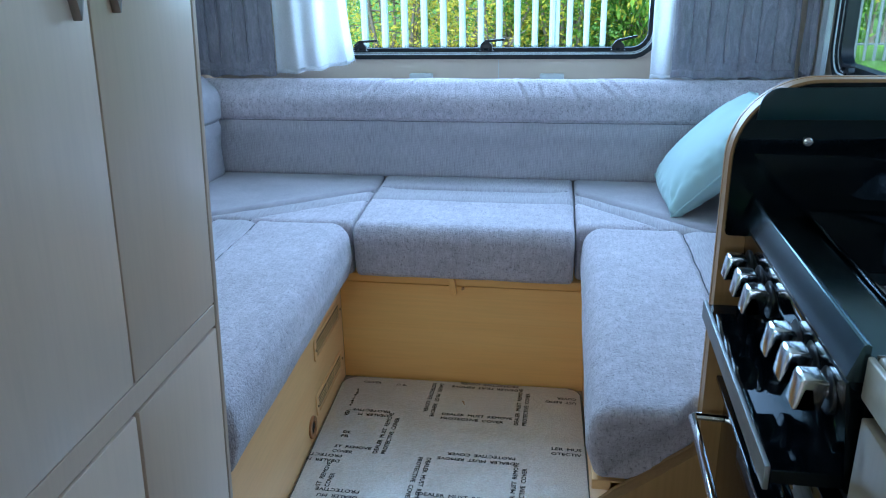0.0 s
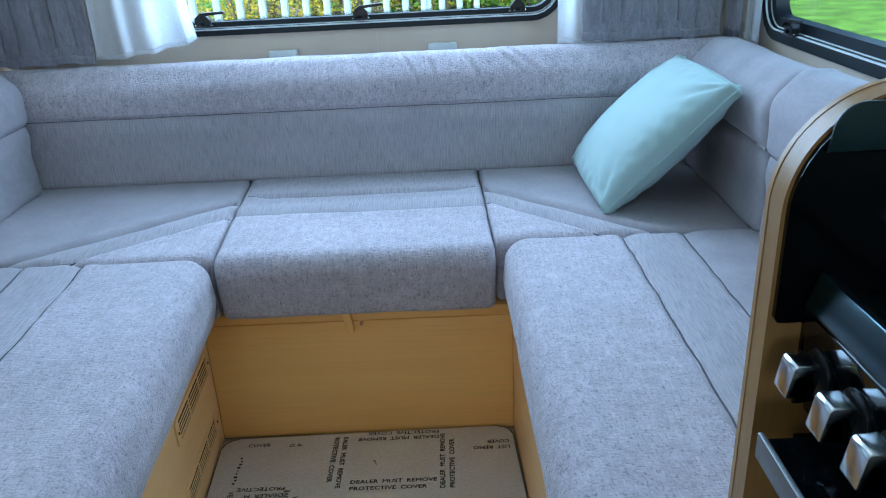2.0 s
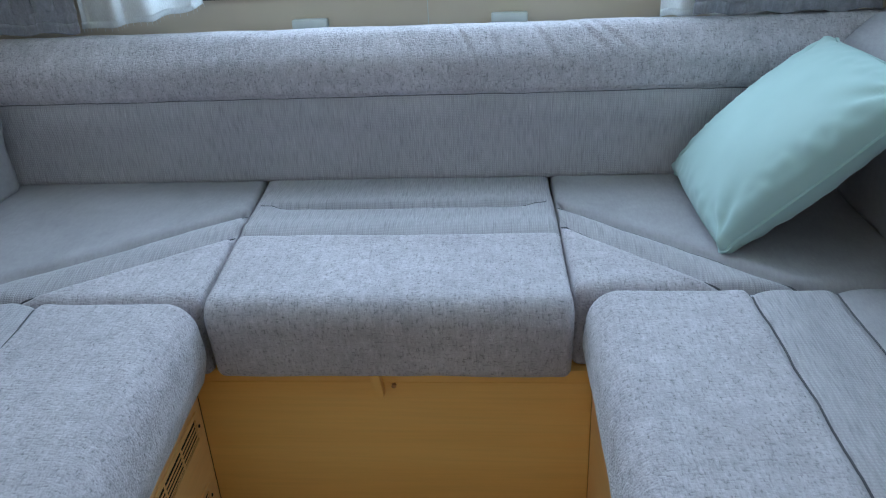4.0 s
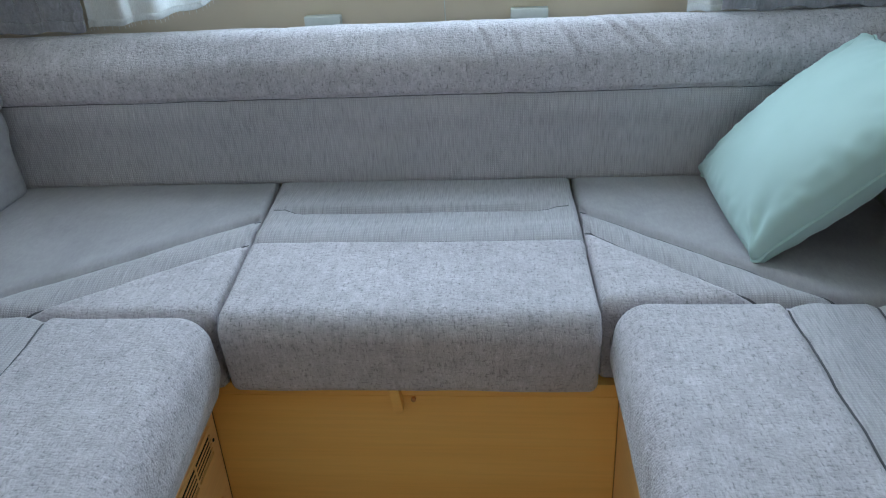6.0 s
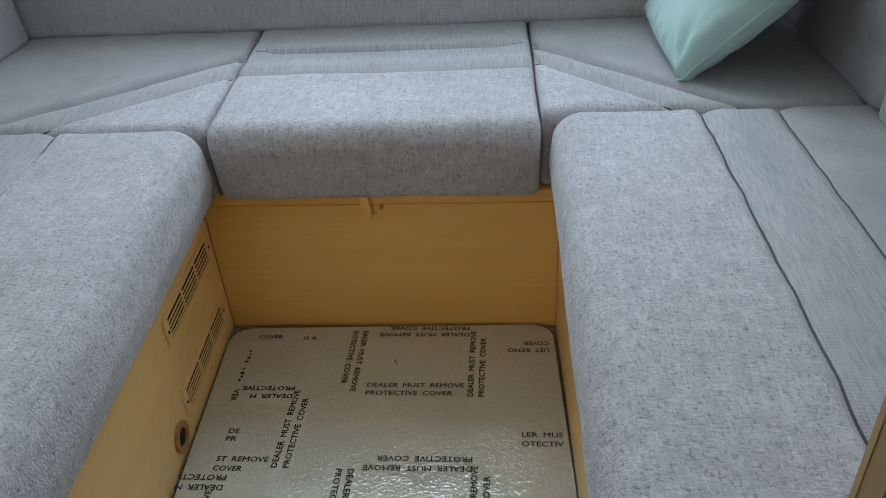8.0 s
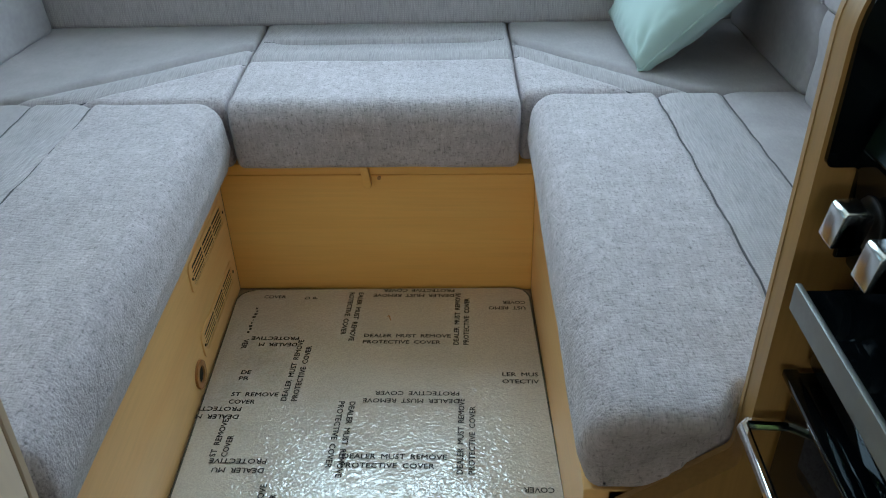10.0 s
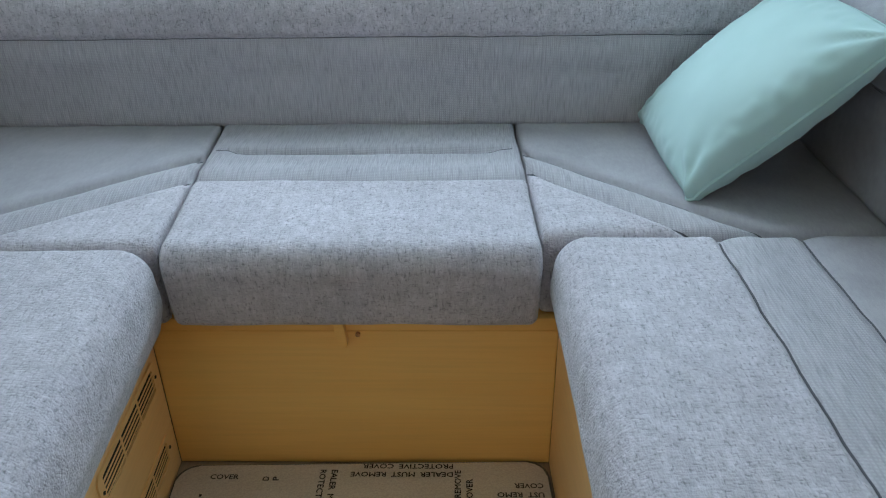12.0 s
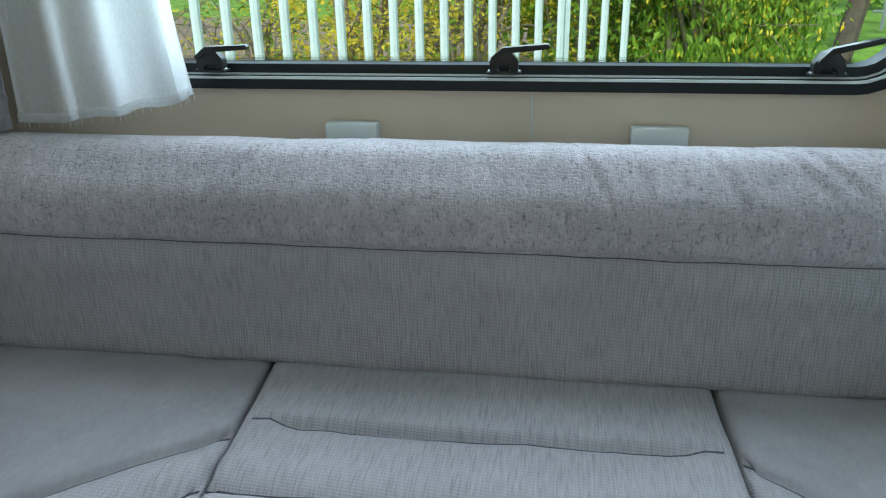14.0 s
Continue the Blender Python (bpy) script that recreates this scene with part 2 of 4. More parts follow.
AQUA = make_pillow()


def make_film():
    """Carpet under a clear, crinkled protective film."""
    m, nt, b = material("protective_film", (0.50, 0.49, 0.46), 0.55, 0.0, 1.0)
    vec = coords(nt, (1, 1, 1))
    tone = ramp(nt, noise_tex(nt, vec, 5, 5), [(0.3, (0.56, 0.525, 0.46)), (0.7, (0.64, 0.605, 0.53))])
    loops = noise_tex(nt, vec, 330, 2)
    nt.links.new(mix(nt, 'MULTIPLY', 1.0, tone, ramp(nt, loops, [(0.3, grey(0.86)), (0.65, grey(1.04))])), b.inputs["Base Color"])
    b.inputs["Specular IOR Level"].default_value = 0.12
    b.inputs["Coat Roughness"].default_value = 0.015
    b.inputs["Coat IOR"].default_value = 2.2
    n = nt.nodes.new("ShaderNodeBump")
    n.inputs["Strength"].default_value, n.inputs["Distance"].default_value = 1.0, 0.0017
    h = mix(nt, 'ADD', 0.5, noise_tex(nt, coords(nt, (62, 88, 62)), 1.0, 0.6, 0.4, 2.2), noise_tex(nt, vec, 14, 2))
    nt.links.new(h, n.inputs["Height"])
    nt.links.new(n.outputs[0], b.inputs["Coat Normal"])
    bump(nt, b, loops, 0.3, 0.002)
    return m


FILM = make_film()


def make_net():
    m = bpy.data.materials.new("net_curtain")
    m.use_nodes = True
    nt = m.node_tree
    b = nt.nodes["Principled BSDF"]
    b.inputs["Base Color"].default_value = (0.93, 0.93, 0.93, 1)
    b.inputs["Roughness"].default_value = 0.9
    tr = nt.nodes.new("ShaderNodeBsdfTranslucent")
    tr.inputs[0].default_value = (0.95, 0.96, 0.97, 1)
    cl = nt.nodes.new("ShaderNodeBsdfTransparent")
    m1 = nt.nodes.new("ShaderNodeMixShader")
    m1.inputs[0].default_value = 0.8
    m2 = nt.nodes.new("ShaderNodeMixShader")
    thread = noise_tex(nt, coords(nt, (900, 900, 160)), 1.0, 2)
    r = nt.nodes.new("ShaderNodeMapRange")
    r.inputs["To Min"].default_value, r.inputs["To Max"].default_value = 0.08, 0.42
    nt.links.new(thread, r.inputs["Value"])
    nt.links.new(b.outputs[0], m1.inputs[1])
    nt.links.new(tr.outputs[0], m1.inputs[2])
    nt.links.new(r.outputs[0], m2.inputs[0])
    nt.links.new(m1.outputs[0], m2.inputs[1])
    nt.links.new(cl.outputs[0], m2.inputs[2])
    nt.links.new(m2.outputs[0], nt.nodes["Material Output"].inputs[0])
    return m


NET = make_net()


def make_pane():
    m = bpy.data.materials.new("acrylic_pane")
    m.use_nodes = True
    nt = m.node_tree
    nt.nodes.remove(nt.nodes["Principled BSDF"])
    cl = nt.nodes.new("ShaderNodeBsdfTransparent")
    cl.inputs[0].default_value = (0.94, 0.97, 0.96, 1)
    gl = nt.nodes.new("ShaderNodeBsdfGlossy")
    gl.inputs["Roughness"].default_value = 0.02
    lw = nt.nodes.new("ShaderNodeLayerWeight")
    lw.inputs[0].default_value = 0.5
    pw = nt.nodes.new("ShaderNodeMath")
    pw.operation = 'POWER'
    pw.inputs[1].default_value = 4.0
    nt.links.new(lw.outputs["Facing"], pw.inputs[0])
    ad = nt.nodes.new("ShaderNodeMath")
    ad.operation = 'MULTIPLY_ADD'
    ad.inputs[1].default_value, ad.inputs[2].default_value = 0.6, 0.03
    nt.links.new(pw.outputs[0], ad.inputs[0])
    mx = nt.nodes.new("ShaderNodeMixShader")
    nt.links.new(ad.outputs[0], mx.inputs[0])
    nt.links.new(cl.outputs[0], mx.inputs[1])
    nt.links.new(gl.outputs[0], mx.inputs[2])
    nt.links.new(mx.outputs[0], nt.nodes["Material Output"].inputs[0])
    return m


PANE = make_pane()


def make_leaf(name, c1, c2, trans=0.35):
    m, nt, b = material(name, c1, 0.6)
    g = nt.nodes.new("ShaderNodeNewGeometry")
    col = ramp(nt, g.outputs["Random Per Island"], [(0.0, c1), (1.0, c2)])
    nt.links.new(col, b.inputs["Base Color"])
    t = nt.nodes.new("ShaderNodeBsdfTranslucent")
    nt.links.new(col, t.inputs[0])
    mx = nt.nodes.new("ShaderNodeMixShader")
    mx.inputs[0].default_value = trans
    nt.links.new(b.outputs[0], mx.inputs[1])
    nt.links.new(t.outputs[0], mx.inputs[2])
    nt.links.new(mx.outputs[0], nt.nodes["Material Output"].inputs[0])
    return m


LEAF = make_leaf("leaf_green", (0.09, 0.23, 0.018), (0.34, 0.54, 0.05))
YELLOW = make_leaf("leaf_yellow", (0.76, 0.62, 0.02), (0.90, 0.82, 0.10))
GRASS = make_plain("grass", (0.20, 0.40, 0.04), 0.9, wear=0.45, scale=3, rel=0.6)
TWIG = make_plain("dry_twig", (0.23, 0.20, 0.155), 0.9, wear=0.3, scale=30, rel=0.4)
SOIL = make_plain("dry_soil", (0.30, 0.25, 0.18), 0.95, wear=0.4, scale=9, rel=0.6)
BARK = make_plain("bark", (0.10, 0.085, 0.07), 0.9, wear=0.35, scale=25, rel=0.8)
FENCEMAT = make_plain("galvanised_white", (0.62, 0.75, 0.84), 0.5, wear=0.1, scale=12)
FENCEFAR = make_plain("fence_grey", (0.22, 0.27, 0.28), 0.6)


# ---- building blocks ----
def thing(name, at, label="", category="", group="", kind=""):
    ob = new(name)
    ob.location = at
    ob.empty_display_size = 0.05
    return tagged(ob, label, category, group, kind)


def finish(bm, smooth=True, angle=35):
    bmesh.ops.recalc_face_normals(bm, faces=bm.faces)
    if smooth:
        for f in bm.faces:
            f.smooth = True
        lim = radians(angle)
        for e in bm.edges:
            if len(e.link_faces) == 2 and e.calc_face_angle(0) > lim:
                e.smooth = False


def part(name, bm, mat, parent=None, label="", smooth=True, angle=35):
    finish(bm, smooth, angle)
    me = bpy.data.meshes.new(name)
    bm.to_mesh(me)
    bm.free()
    me.materials.append(mat)
    ob = new(name, me)
    if parent is not None:
        ob.parent = parent
        at = Vector(parent.location)
        if parent.parent is not None:
            at = Vector((0, 0, 0))
        ob.matrix_parent_inverse = Matrix.Translation(-at)
    if label:
        ob["label"] = label
    return ob


def box(x0, x1, y0, y1, z0, z1, bevel=0.0, seg=2, bm=None):
    bm = bm or bmesh.new()
    g = bmesh.ops.create_cube(bm, size=1)
    for v in g["verts"]:
        v.co = ((x0 + x1) / 2 + v.co.x * (x1 - x0), (y0 + y1) / 2 + v.co.y * (y1 - y0), (z0 + z1) / 2 + v.co.z * (z1 - z0))
    if bevel:
        edges = list({e for v in g["verts"] for e in v.link_edges})
        bmesh.ops.bevel(bm, geom=edges, offset=bevel, segments=seg, profile=0.5, affect='EDGES')
    return bm


def round_poly(pts, seg=6):
    """A closed outline from (a, b, radius) corners."""
    out, n = [], len(pts)
    for i in range(n):
        p = Vector(pts[i][:2])
        r = pts[i][2]
        a, b = Vector(pts[i - 1][:2]) - p, Vector(pts[(i + 1) % n][:2]) - p
        if r <= 0:
            out.append(tuple(p))
            continue
        ang = a.angle(b)
        d = min(r / math.tan(ang / 2), a.length * 0.49, b.length * 0.49)
        r2 = d * math.tan(ang / 2)
        bis = (a.normalized() + b.normalized()).normalized()
        c = p + bis * (r2 / math.sin(ang / 2))
        s, e = p + a.normalized() * d - c, p + b.normalized() * d - c
        for k in range(seg + 1):
            q = s.lerp(e, k / seg)
            out.append(tuple(c + q.normalized() * r2))
    return out


def resample(pts, step):
    out, n = [], len(pts)
    for i in range(n):
        a, b = Vector(pts[i]), Vector(pts[(i + 1) % n])
        k = max(1, int(round((b - a).length / step)))
        for j in range(k):
            out.append(tuple(a.lerp(b, j / k)))
    return out


def prism(outline, axis, a, b, bevel=0.0):
    """An outline drawn out along an axis: x (outline in y, z), y (in x, z) or z (in x, y)."""
    bm = bmesh.new()
    put = {"x": lambda u, v, w: (w, u, v), "y": lambda u, v, w: (u, w, v), "z": lambda u, v, w: (u, v, w)}[axis]
    lo = [bm.verts.new(put(u, v, a)) for u, v in outline]
    hi = [bm.verts.new(put(u, v, b)) for u, v in outline]
    n = len(outline)
    caps = [bm.faces.new(lo), bm.faces.new(hi)]
    for i in range(n):
        bm.faces.new((lo[i], lo[(i + 1) % n], hi[(i + 1) % n], hi[i]))
    if bevel:
        edges = {e for f in caps for e in f.edges}
        bmesh.ops.bevel(bm, geom=list(edges), offset=bevel, segments=2, profile=0.5, affect='EDGES')
    return bm


def ring(outer, inner, axis, a, b):
    """A frame: the band between two outlines with equal numbers of corners."""
    bm = bmesh.new()
    put = {"x": lambda u, v, w: (w, u, v), "y": lambda u, v, w: (u, w, v), "z": lambda u, v, w: (u, v, w)}[axis]
    loops = [[bm.verts.new(put(u, v, w)) for u, v in o] for o, w in ((outer, a), (outer, b), (inner, b), (inner, a))]
    n = len(outer)
    for k in range(4):
        p, q = loops[k], loops[(k + 1) % 4]
        for i in range(n):
            bm.faces.new((p[i], p[(i + 1) % n], q[(i + 1) % n], q[i]))
    return bm


def tube(points, r, sides=8, bm=None, closed=False):
    bm = bm or bmesh.new()
    pts = [Vector(p) for p in points]
    n = len(pts)
    rings = []
    for i, p in enumerate(pts):
        a = pts[i - 1] if (i or closed) else p
        b = pts[(i + 1) % n] if (i < n - 1 or closed) else p
        d = (b - a).normalized()
        up = Vector((0, 0, 1)) if abs(d.z) < 0.9 else Vector((1, 0, 0))
        s = d.cross(up).normalized()
        u = s.cross(d)
        rr = r[i] if isinstance(r, (list, tuple)) else r
        rings.append([bm.verts.new(p + (s * math.cos(2 * math.pi * k / sides) + u * math.sin(2 * math.pi * k / sides)) * rr) for k in range(sides)])
    for i in range(n if closed else n - 1):
        p, q = rings[i], rings[(i + 1) % n]
        for k in range(sides):
            bm.faces.new((p[k], p[(k + 1) % sides], q[(k + 1) % sides], q[k]))
    if not closed:
        bm.faces.new(rings[0][::-1])
        bm.faces.new(rings[-1])
    return bm


def rect(a0, a1, b0, b1, r, seg=6):
    return round_poly([(a0, b0, r), (a1, b0, r), (a1, b1, r), (a0, b1, r)], seg)


# ---- upholstery ----
def sweep(outline, place, v0, v1, r_end, step=0.012, vstep=0.02):
    """A padded block: an outline of (depth, height) drawn along v, with rounded ends."""
    pts = resample(outline, step)
    n = len(pts)
    area = sum(pts[i][0] * pts[(i + 1) % n][1] - pts[(i + 1) % n][0] * pts[i][1] for i in range(n))
    sgn = 1 if area > 0 else -1
    nor = []
    for i in range(n):
        d = Vector(pts[(i + 1) % n]) - Vector(pts[i - 1])
        nor.append(Vector((d.y, -d.x)).normalized() * sgn)
    vs = [v0 + r_end * (1 - math.cos(k * math.pi / 12)) for k in range(6)]
    k = max(2, int((v1 - v0 - 2 * r_end) / vstep))
    vs += [v0 + r_end + (v1 - v0 - 2 * r_end) * i / k for i in range(k + 1)]
    vs += [v1 - r_end * (1 - math.cos(k2 * math.pi / 12)) for k2 in range(5, -1, -1)]
    bm = bmesh.new()
    rows = []
    for v in vs:
        g = min(v - v0, v1 - v)
        ins = 0.0 if g >= r_end else r_end - math.sqrt(max(0.0, r_end ** 2 - (r_end - g) ** 2))
        rows.append([bm.verts.new(place(p[0] - m.x * ins, v, p[1] - m.y * ins)) for p, m in zip(pts, nor)])
    for a, b in zip(rows, rows[1:]):
        for i in range(n):
            bm.faces.new((a[i], a[(i + 1) % n], b[(i + 1) % n], b[i]))
    bm.faces.new(rows[0][::-1])
    bm.faces.new(rows[-1])
    bmesh.ops.recalc_face_normals(bm, faces=bm.faces)
    if bm.calc_volume(signed=True) < 0:
        bmesh.ops.reverse_faces(bm, faces=bm.faces)
    return bm


def upholster(bm, seams, faces_of, pieces, owner, wrinkle=0.0015, seed=0, depth=0.0090, hw=0.0010, back=0.0034, sway=1.0):
    """Sinks seams (point, normal, zone, weight, bend) into a block and splits it along them. The cloth on the seam's
    near side stands proud with a crisp edge; on the far side it dips slowly. faces_of(p): the piece's index; the sunk
    strip is coloured dark for the crease's shade. pieces: (name, material) in order."""
    seams = [(Vector(q[0]), Vector(q[1]).normalized(), q[2], q[3] if len(q) > 3 else (lambda c: 1.0), q[4] if len(q) > 4 else (lambda c: 0.0)) for q in seams]
    for p, nrm, zone, weight, bend in seams:
        for off in (-0.034, -0.022, -0.013, -0.0075, -0.0045, -0.0024, -hw, hw * 0.3, back, 0.0034, 0.006, 0.0095, 0.014, 0.020, 0.028):
            g = list(bm.verts) + list(bm.edges) + list(bm.faces)
            bmesh.ops.bisect_plane(bm, geom=g, plane_co=p + nrm * off, plane_no=nrm, dist=1e-5)
    bm.normal_update()
    groups = {}
    for f in bm.faces:
        c = f.calc_center_median()
        on = -1
        for p, nrm, zone, weight, bend in seams:
            if zone(c, f.normal) and weight(c) > 0.12 and -hw < (c - p).dot(nrm) < back:
                on = len(pieces)
        groups.setdefault(on if on >= 0 else faces_of(c), []).append(f)
    moved = []
    for v in bm.verts:
        d = 0.0
        slide = Vector((0, 0, 0))
        for p, nrm, zone, weight, bend in seams:
            s = (v.co - p).dot(nrm)
            if abs(s) < 0.08 and zone(v.co, v.normal):
                w = weight(v.co)
                dip = math.exp(-(s / 0.0072) ** 2) if s < 0 else math.exp(-(s / 0.012) ** 1.25)
                d -= depth * w * dip * (0.88 + 0.35 * noise.noise(v.co * 14))
                d += 0.0012 * w * math.exp(-((s + 0.022) / 0.013) ** 2) + 0.0022 * w * math.exp(-((s - 0.040) / 0.016) ** 2)
                on = v.co - nrm * s
                slide += nrm * (0.0026 * sway * noise.noise(on * 8) + 0.0012 * sway * noise.noise(on * 27) + bend(v.co)) * math.exp(-(s / 0.03) ** 2)
                d += 0.0012 * w * noise.noise(on * 45 + nrm * s * 8) * math.exp(-(s / 0.03) ** 2)
        q = v.co * 6.0 + Vector((seed * 3.1, seed * 1.7, 0))
        d += wrinkle * noise.noise(q) * 1.6 + wrinkle * 0.6 * noise.noise(q * 3.3)
        moved.append(v.co + v.normal * d + slide)
    for v, co in zip(bm.verts, moved):
        v.co = co
    for k, fs in sorted(groups.items()):
        nm, mt = (*pieces, ("piping", SEAM_SHADE))[k]
        out = bmesh.new()
        made = {}
        for f in fs:
            vs = []
            for v in f.verts:
                if v not in made:
                    made[v] = out.verts.new(v.co)
                vs.append(made[v])
            out.faces.new(vs)
        me = bpy.data.meshes.new(nm)
        for f in out.faces:
            f.smooth = True
        out.to_mesh(me)
        out.free()
        me.materials.append(mt)
        ob = new(nm, me)
        ob.parent = owner
        ob.matrix_parent_inverse = Matrix.Translation(-Vector(owner.location))
    bm.free()


def up_zone(co, n):
    return n.z > 0.35


SEAT = 0.468
BASE = 0.313

# ---- the room shell ----
def wall_with_opening(name, axis, at, thick, span, opening, label):
    """A board wall with one rounded window hole. span and opening: (along0, along1, z0, z1)."""
    a0, a1, z0, z1 = span
    b0, b1, y0, y1 = opening
    inner = rect(b0, b1, y0, y1, 0.07, 6)
    cx, cz = (b0 + b1) / 2, (y0 + y1) / 2
    outer = []
    for u, v in inner:
        du, dv = u - cx, v - cz
        k = min((a1 - cx) / du if du > 1e-6 else ((a0 - cx) / du if du < -1e-6 else 1e9),
                (z1 - cz) / dv if dv > 1e-6 else ((z0 - cz) / dv if dv < -1e-6 else 1e9))
        outer.append((cx + du * k, cz + dv * k))
    # true corners, so that the board stays a full rectangle
    for ca, cb in ((a0, z0), (a1, z0), (a1, z1), (a0, z1)):
        i = min(range(len(outer)), key=lambda j: (outer[j][0] - ca) ** 2 + (outer[j][1] - cb) ** 2)
        outer[i] = (ca, cb)
    bm = ring(outer, inner, axis, at, at + thick)
    return tagged(part(name, bm, WALL, smooth=False), label, "wall", kind="structure")


W_REAR = (-0.535, 0.535, 0.836, 1.88)
W_KITCHEN = (0.56, 1.14, 0.86, 1.20)
W_SIDE = (1.40, 2.575, 0.807, 1.40)
wall_with_opening("wall_rear", "y", 2.78, 0.035, (-1.05, 1.05, -0.05, 1.98), W_REAR, "cream laminated caravan wall board below the rear window")
wall_with_opening("wall_right", "x", 1.01, 0.035, (1.27, 2.78, -0.05, 1.98), W_SIDE, "cream laminated caravan side wall with a window")
wall_with_opening("wall_right_kitchen", "x", 1.01, 0.035, (-2.6, 1.268, -0.05, 1.98), W_KITCHEN, "cream laminated caravan side wall above the worktop")
wall_with_opening("wall_left", "x", -1.045, 0.035, (-2.6, 2.78, -0.05, 1.98), W_SIDE, "cream laminated caravan side wall behind the lounge")
# unseen end wall; its opening is made for the front fill lamp
wall_with_opening("wall_front", "y", -2.635, 0.035, (-1.05, 1.05, -0.05, 1.98), (-0.38, 0.38, 1.05, 1.45), "cream laminated end wall of the caravan")
tagged(part("floor", box(-1.05, 1.05, -2.63, 2.815, -0.06, -0.014), LINO, smooth=False), "brown wood-effect vinyl floor of the caravan", "floor", kind="structure")
# unseen hatch, added to house the overhead fill lamp
hatch_in = rect(-0.34, 0.34, 1.48, 1.96, 0.03, 4)
bmc = ring([(-1.05 if u < 0 else 1.05, -2.63 if v < 1.72 else 2.81) for u, v in hatch_in], hatch_in, "z", 1.93, 1.98)
bmesh.ops.remove_doubles(bmc, verts=bmc.verts, dist=1e-5)
tagged(part("ceiling", bmc, CEIL, smooth=False), "off-white board ceiling with an added, unseen hatch", "ceiling", kind="structure")
hatch = thing("roof_hatch", (0, 1.72, 1.98), "unseen white roof hatch added over the lounge", "roof hatch", kind="structure")
part("dome", box(-0.40, 0.40, 1.42, 2.02, 1.985, 2.05, 0.03, 3), CEIL, hatch)
tagged(part("wall_joint", box(0.0492, 0.0508, 2.7785, 2.7815, 0.62, 0.828, 0.0003, 1), CLIP), "thin vertical joint strip in the cream wall board", "trim", kind="structure")


def latch(owner, m, tilt=0.0):
    """A black window catch: foot plate with two screws, arched knuckle and lever."""
    made = [part("catch_foot", box(-0.023, 0.023, -0.015, 0.006, -0.006, -0.002, 0.0015), PLASTIC, owner)]
    arch = round_poly([(-0.019, -0.003, 0.002), (-0.0195, 0.010, 0.006), (-0.008, 0.0255, 0.006), (0.007, 0.0265, 0.006), (0.0195, 0.012, 0.005), (0.019, -0.003, 0.002), (0.010, -0.003, 0.001), (0.008, 0.006, 0.003), (-0.008, 0.006, 0.003), (-0.010, -0.003, 0.001)], 4)
    made.append(part("catch_knuckle", prism(arch, "y", -0.012, 0.004, 0.002), PLASTIC, owner))
    made.append(part("catch_core", box(-0.007, 0.007, -0.008, 0.002, -0.003, 0.010, 0.002), RUBBER, owner))
    bm = prism(round_poly([(-0.016, 0.012, 0.003), (-0.002, 0.0225, 0.004), (0.060, 0.0235, 0.001), (0.0625, 0.0265, 0.002), (0.060, 0.0300, 0.002), (0.0, 0.0305, 0.008), (-0.018, 0.018, 0.003)], 4), "y", -0.022, -0.010, 0.0015)
    bmesh.ops.rotate(bm, verts=bm.verts, cent=(0, 0, 0.018), matrix=Matrix.Rotation(radians(-tilt), 3, 'Y'))
    made.append(part("catch_lever", bm, PLASTIC, owner))
    for x in (-0.0195, 0.0195):
        bm = prism([(x + 0.0032 * math.cos(a * 0.785), -0.006 + 0.0032 * math.sin(a * 0.785)) for a in range(8)], "z", -0.0025, -0.0005, 0.0005)
        made.append(part("catch_screw", bm, CHROME, owner))
    for o in made:
        o.parent = owner
        o.matrix_parent_inverse = Matrix.Translation(-Vector(owner.location))
        o.matrix_basis = m


def window(name, axis, at, sign, opening, label, latches, lip):
    """A hinged acrylic caravan window in a black rubber surround."""
    a0, a1, z0, z1 = opening
    if axis == "y":
        loc = ((a0 + a1) / 2, at, z0)
    else:
        loc = (at, (a0 + a1) / 2, z0)
    w = thing(name, loc, label, "window", kind="structure")
    o = lambda d: rect(a0 - d, a1 + d, z0 - d, z1 + d, max(0.02, 0.07 + d), 6)
    part("window_surround", ring(o(lip), o(-0.002), axis, at - 0.010 * sign, at + 0.03 * sign), RUBBER, w)
    # this ring and the bead below carry painted glints of the rubber
    part("window_seal", ring(o(0.0005), o(-0.003), axis, at - 0.0115 * sign, at - 0.008 * sign), RUBBER_GLINT, w, "rubber lip coloured pale as a glint")
    part("window_frame", ring(o(-0.002), o(-0.004 - lip), axis, at + 0.002 * sign, at + 0.034 * sign), RUBBER, w)
    part("window_bead", ring(o(-0.0035), o(-0.0062), axis, at + 0.000 * sign, at + 0.004 * sign), RUBBER_GLINT, w)
    p = part("pane", prism(o(-lip), axis, at + 0.024 * sign, at + 0.030 * sign), PANE, w, "clear acrylic pane", smooth=False)
    p.visible_shadow = False
    for k, m in enumerate(latches):
        latch(w, m, (3, 5, 13)[k])
    return w


window("window_1", "y", 2.78, 1, W_REAR, "wide rear caravan window in black rubber with three catches",
       [Matrix.Translation(Vector((x, 2.770, 0.852))) for x in (-0.405, 0.012, 0.425)], 0.015)
# printed dots along the foot of the rear pane
bm = bmesh.new()
for row, r in enumerate((0.0013, 0.0012, 0.0010, 0.0007)):
    z = W_REAR[2] + 0.0205 + row * 0.0022
    for i in range(int(0.94 / 0.003)):
        x = -0.47 + 0.003 * i + 0.0015 * (row % 2)
        bm.faces.new([bm.verts.new((x + r * a, 2.8025, z + r * b)) for a, b in ((-1, 0), (0, -1), (1, 0), (0, 1))])
rear_window = bpy.data.objects["window_1"]
part("printed_dots", bm, RUBBER, rear_window, "black dotted print along the pane's edge", smooth=False)

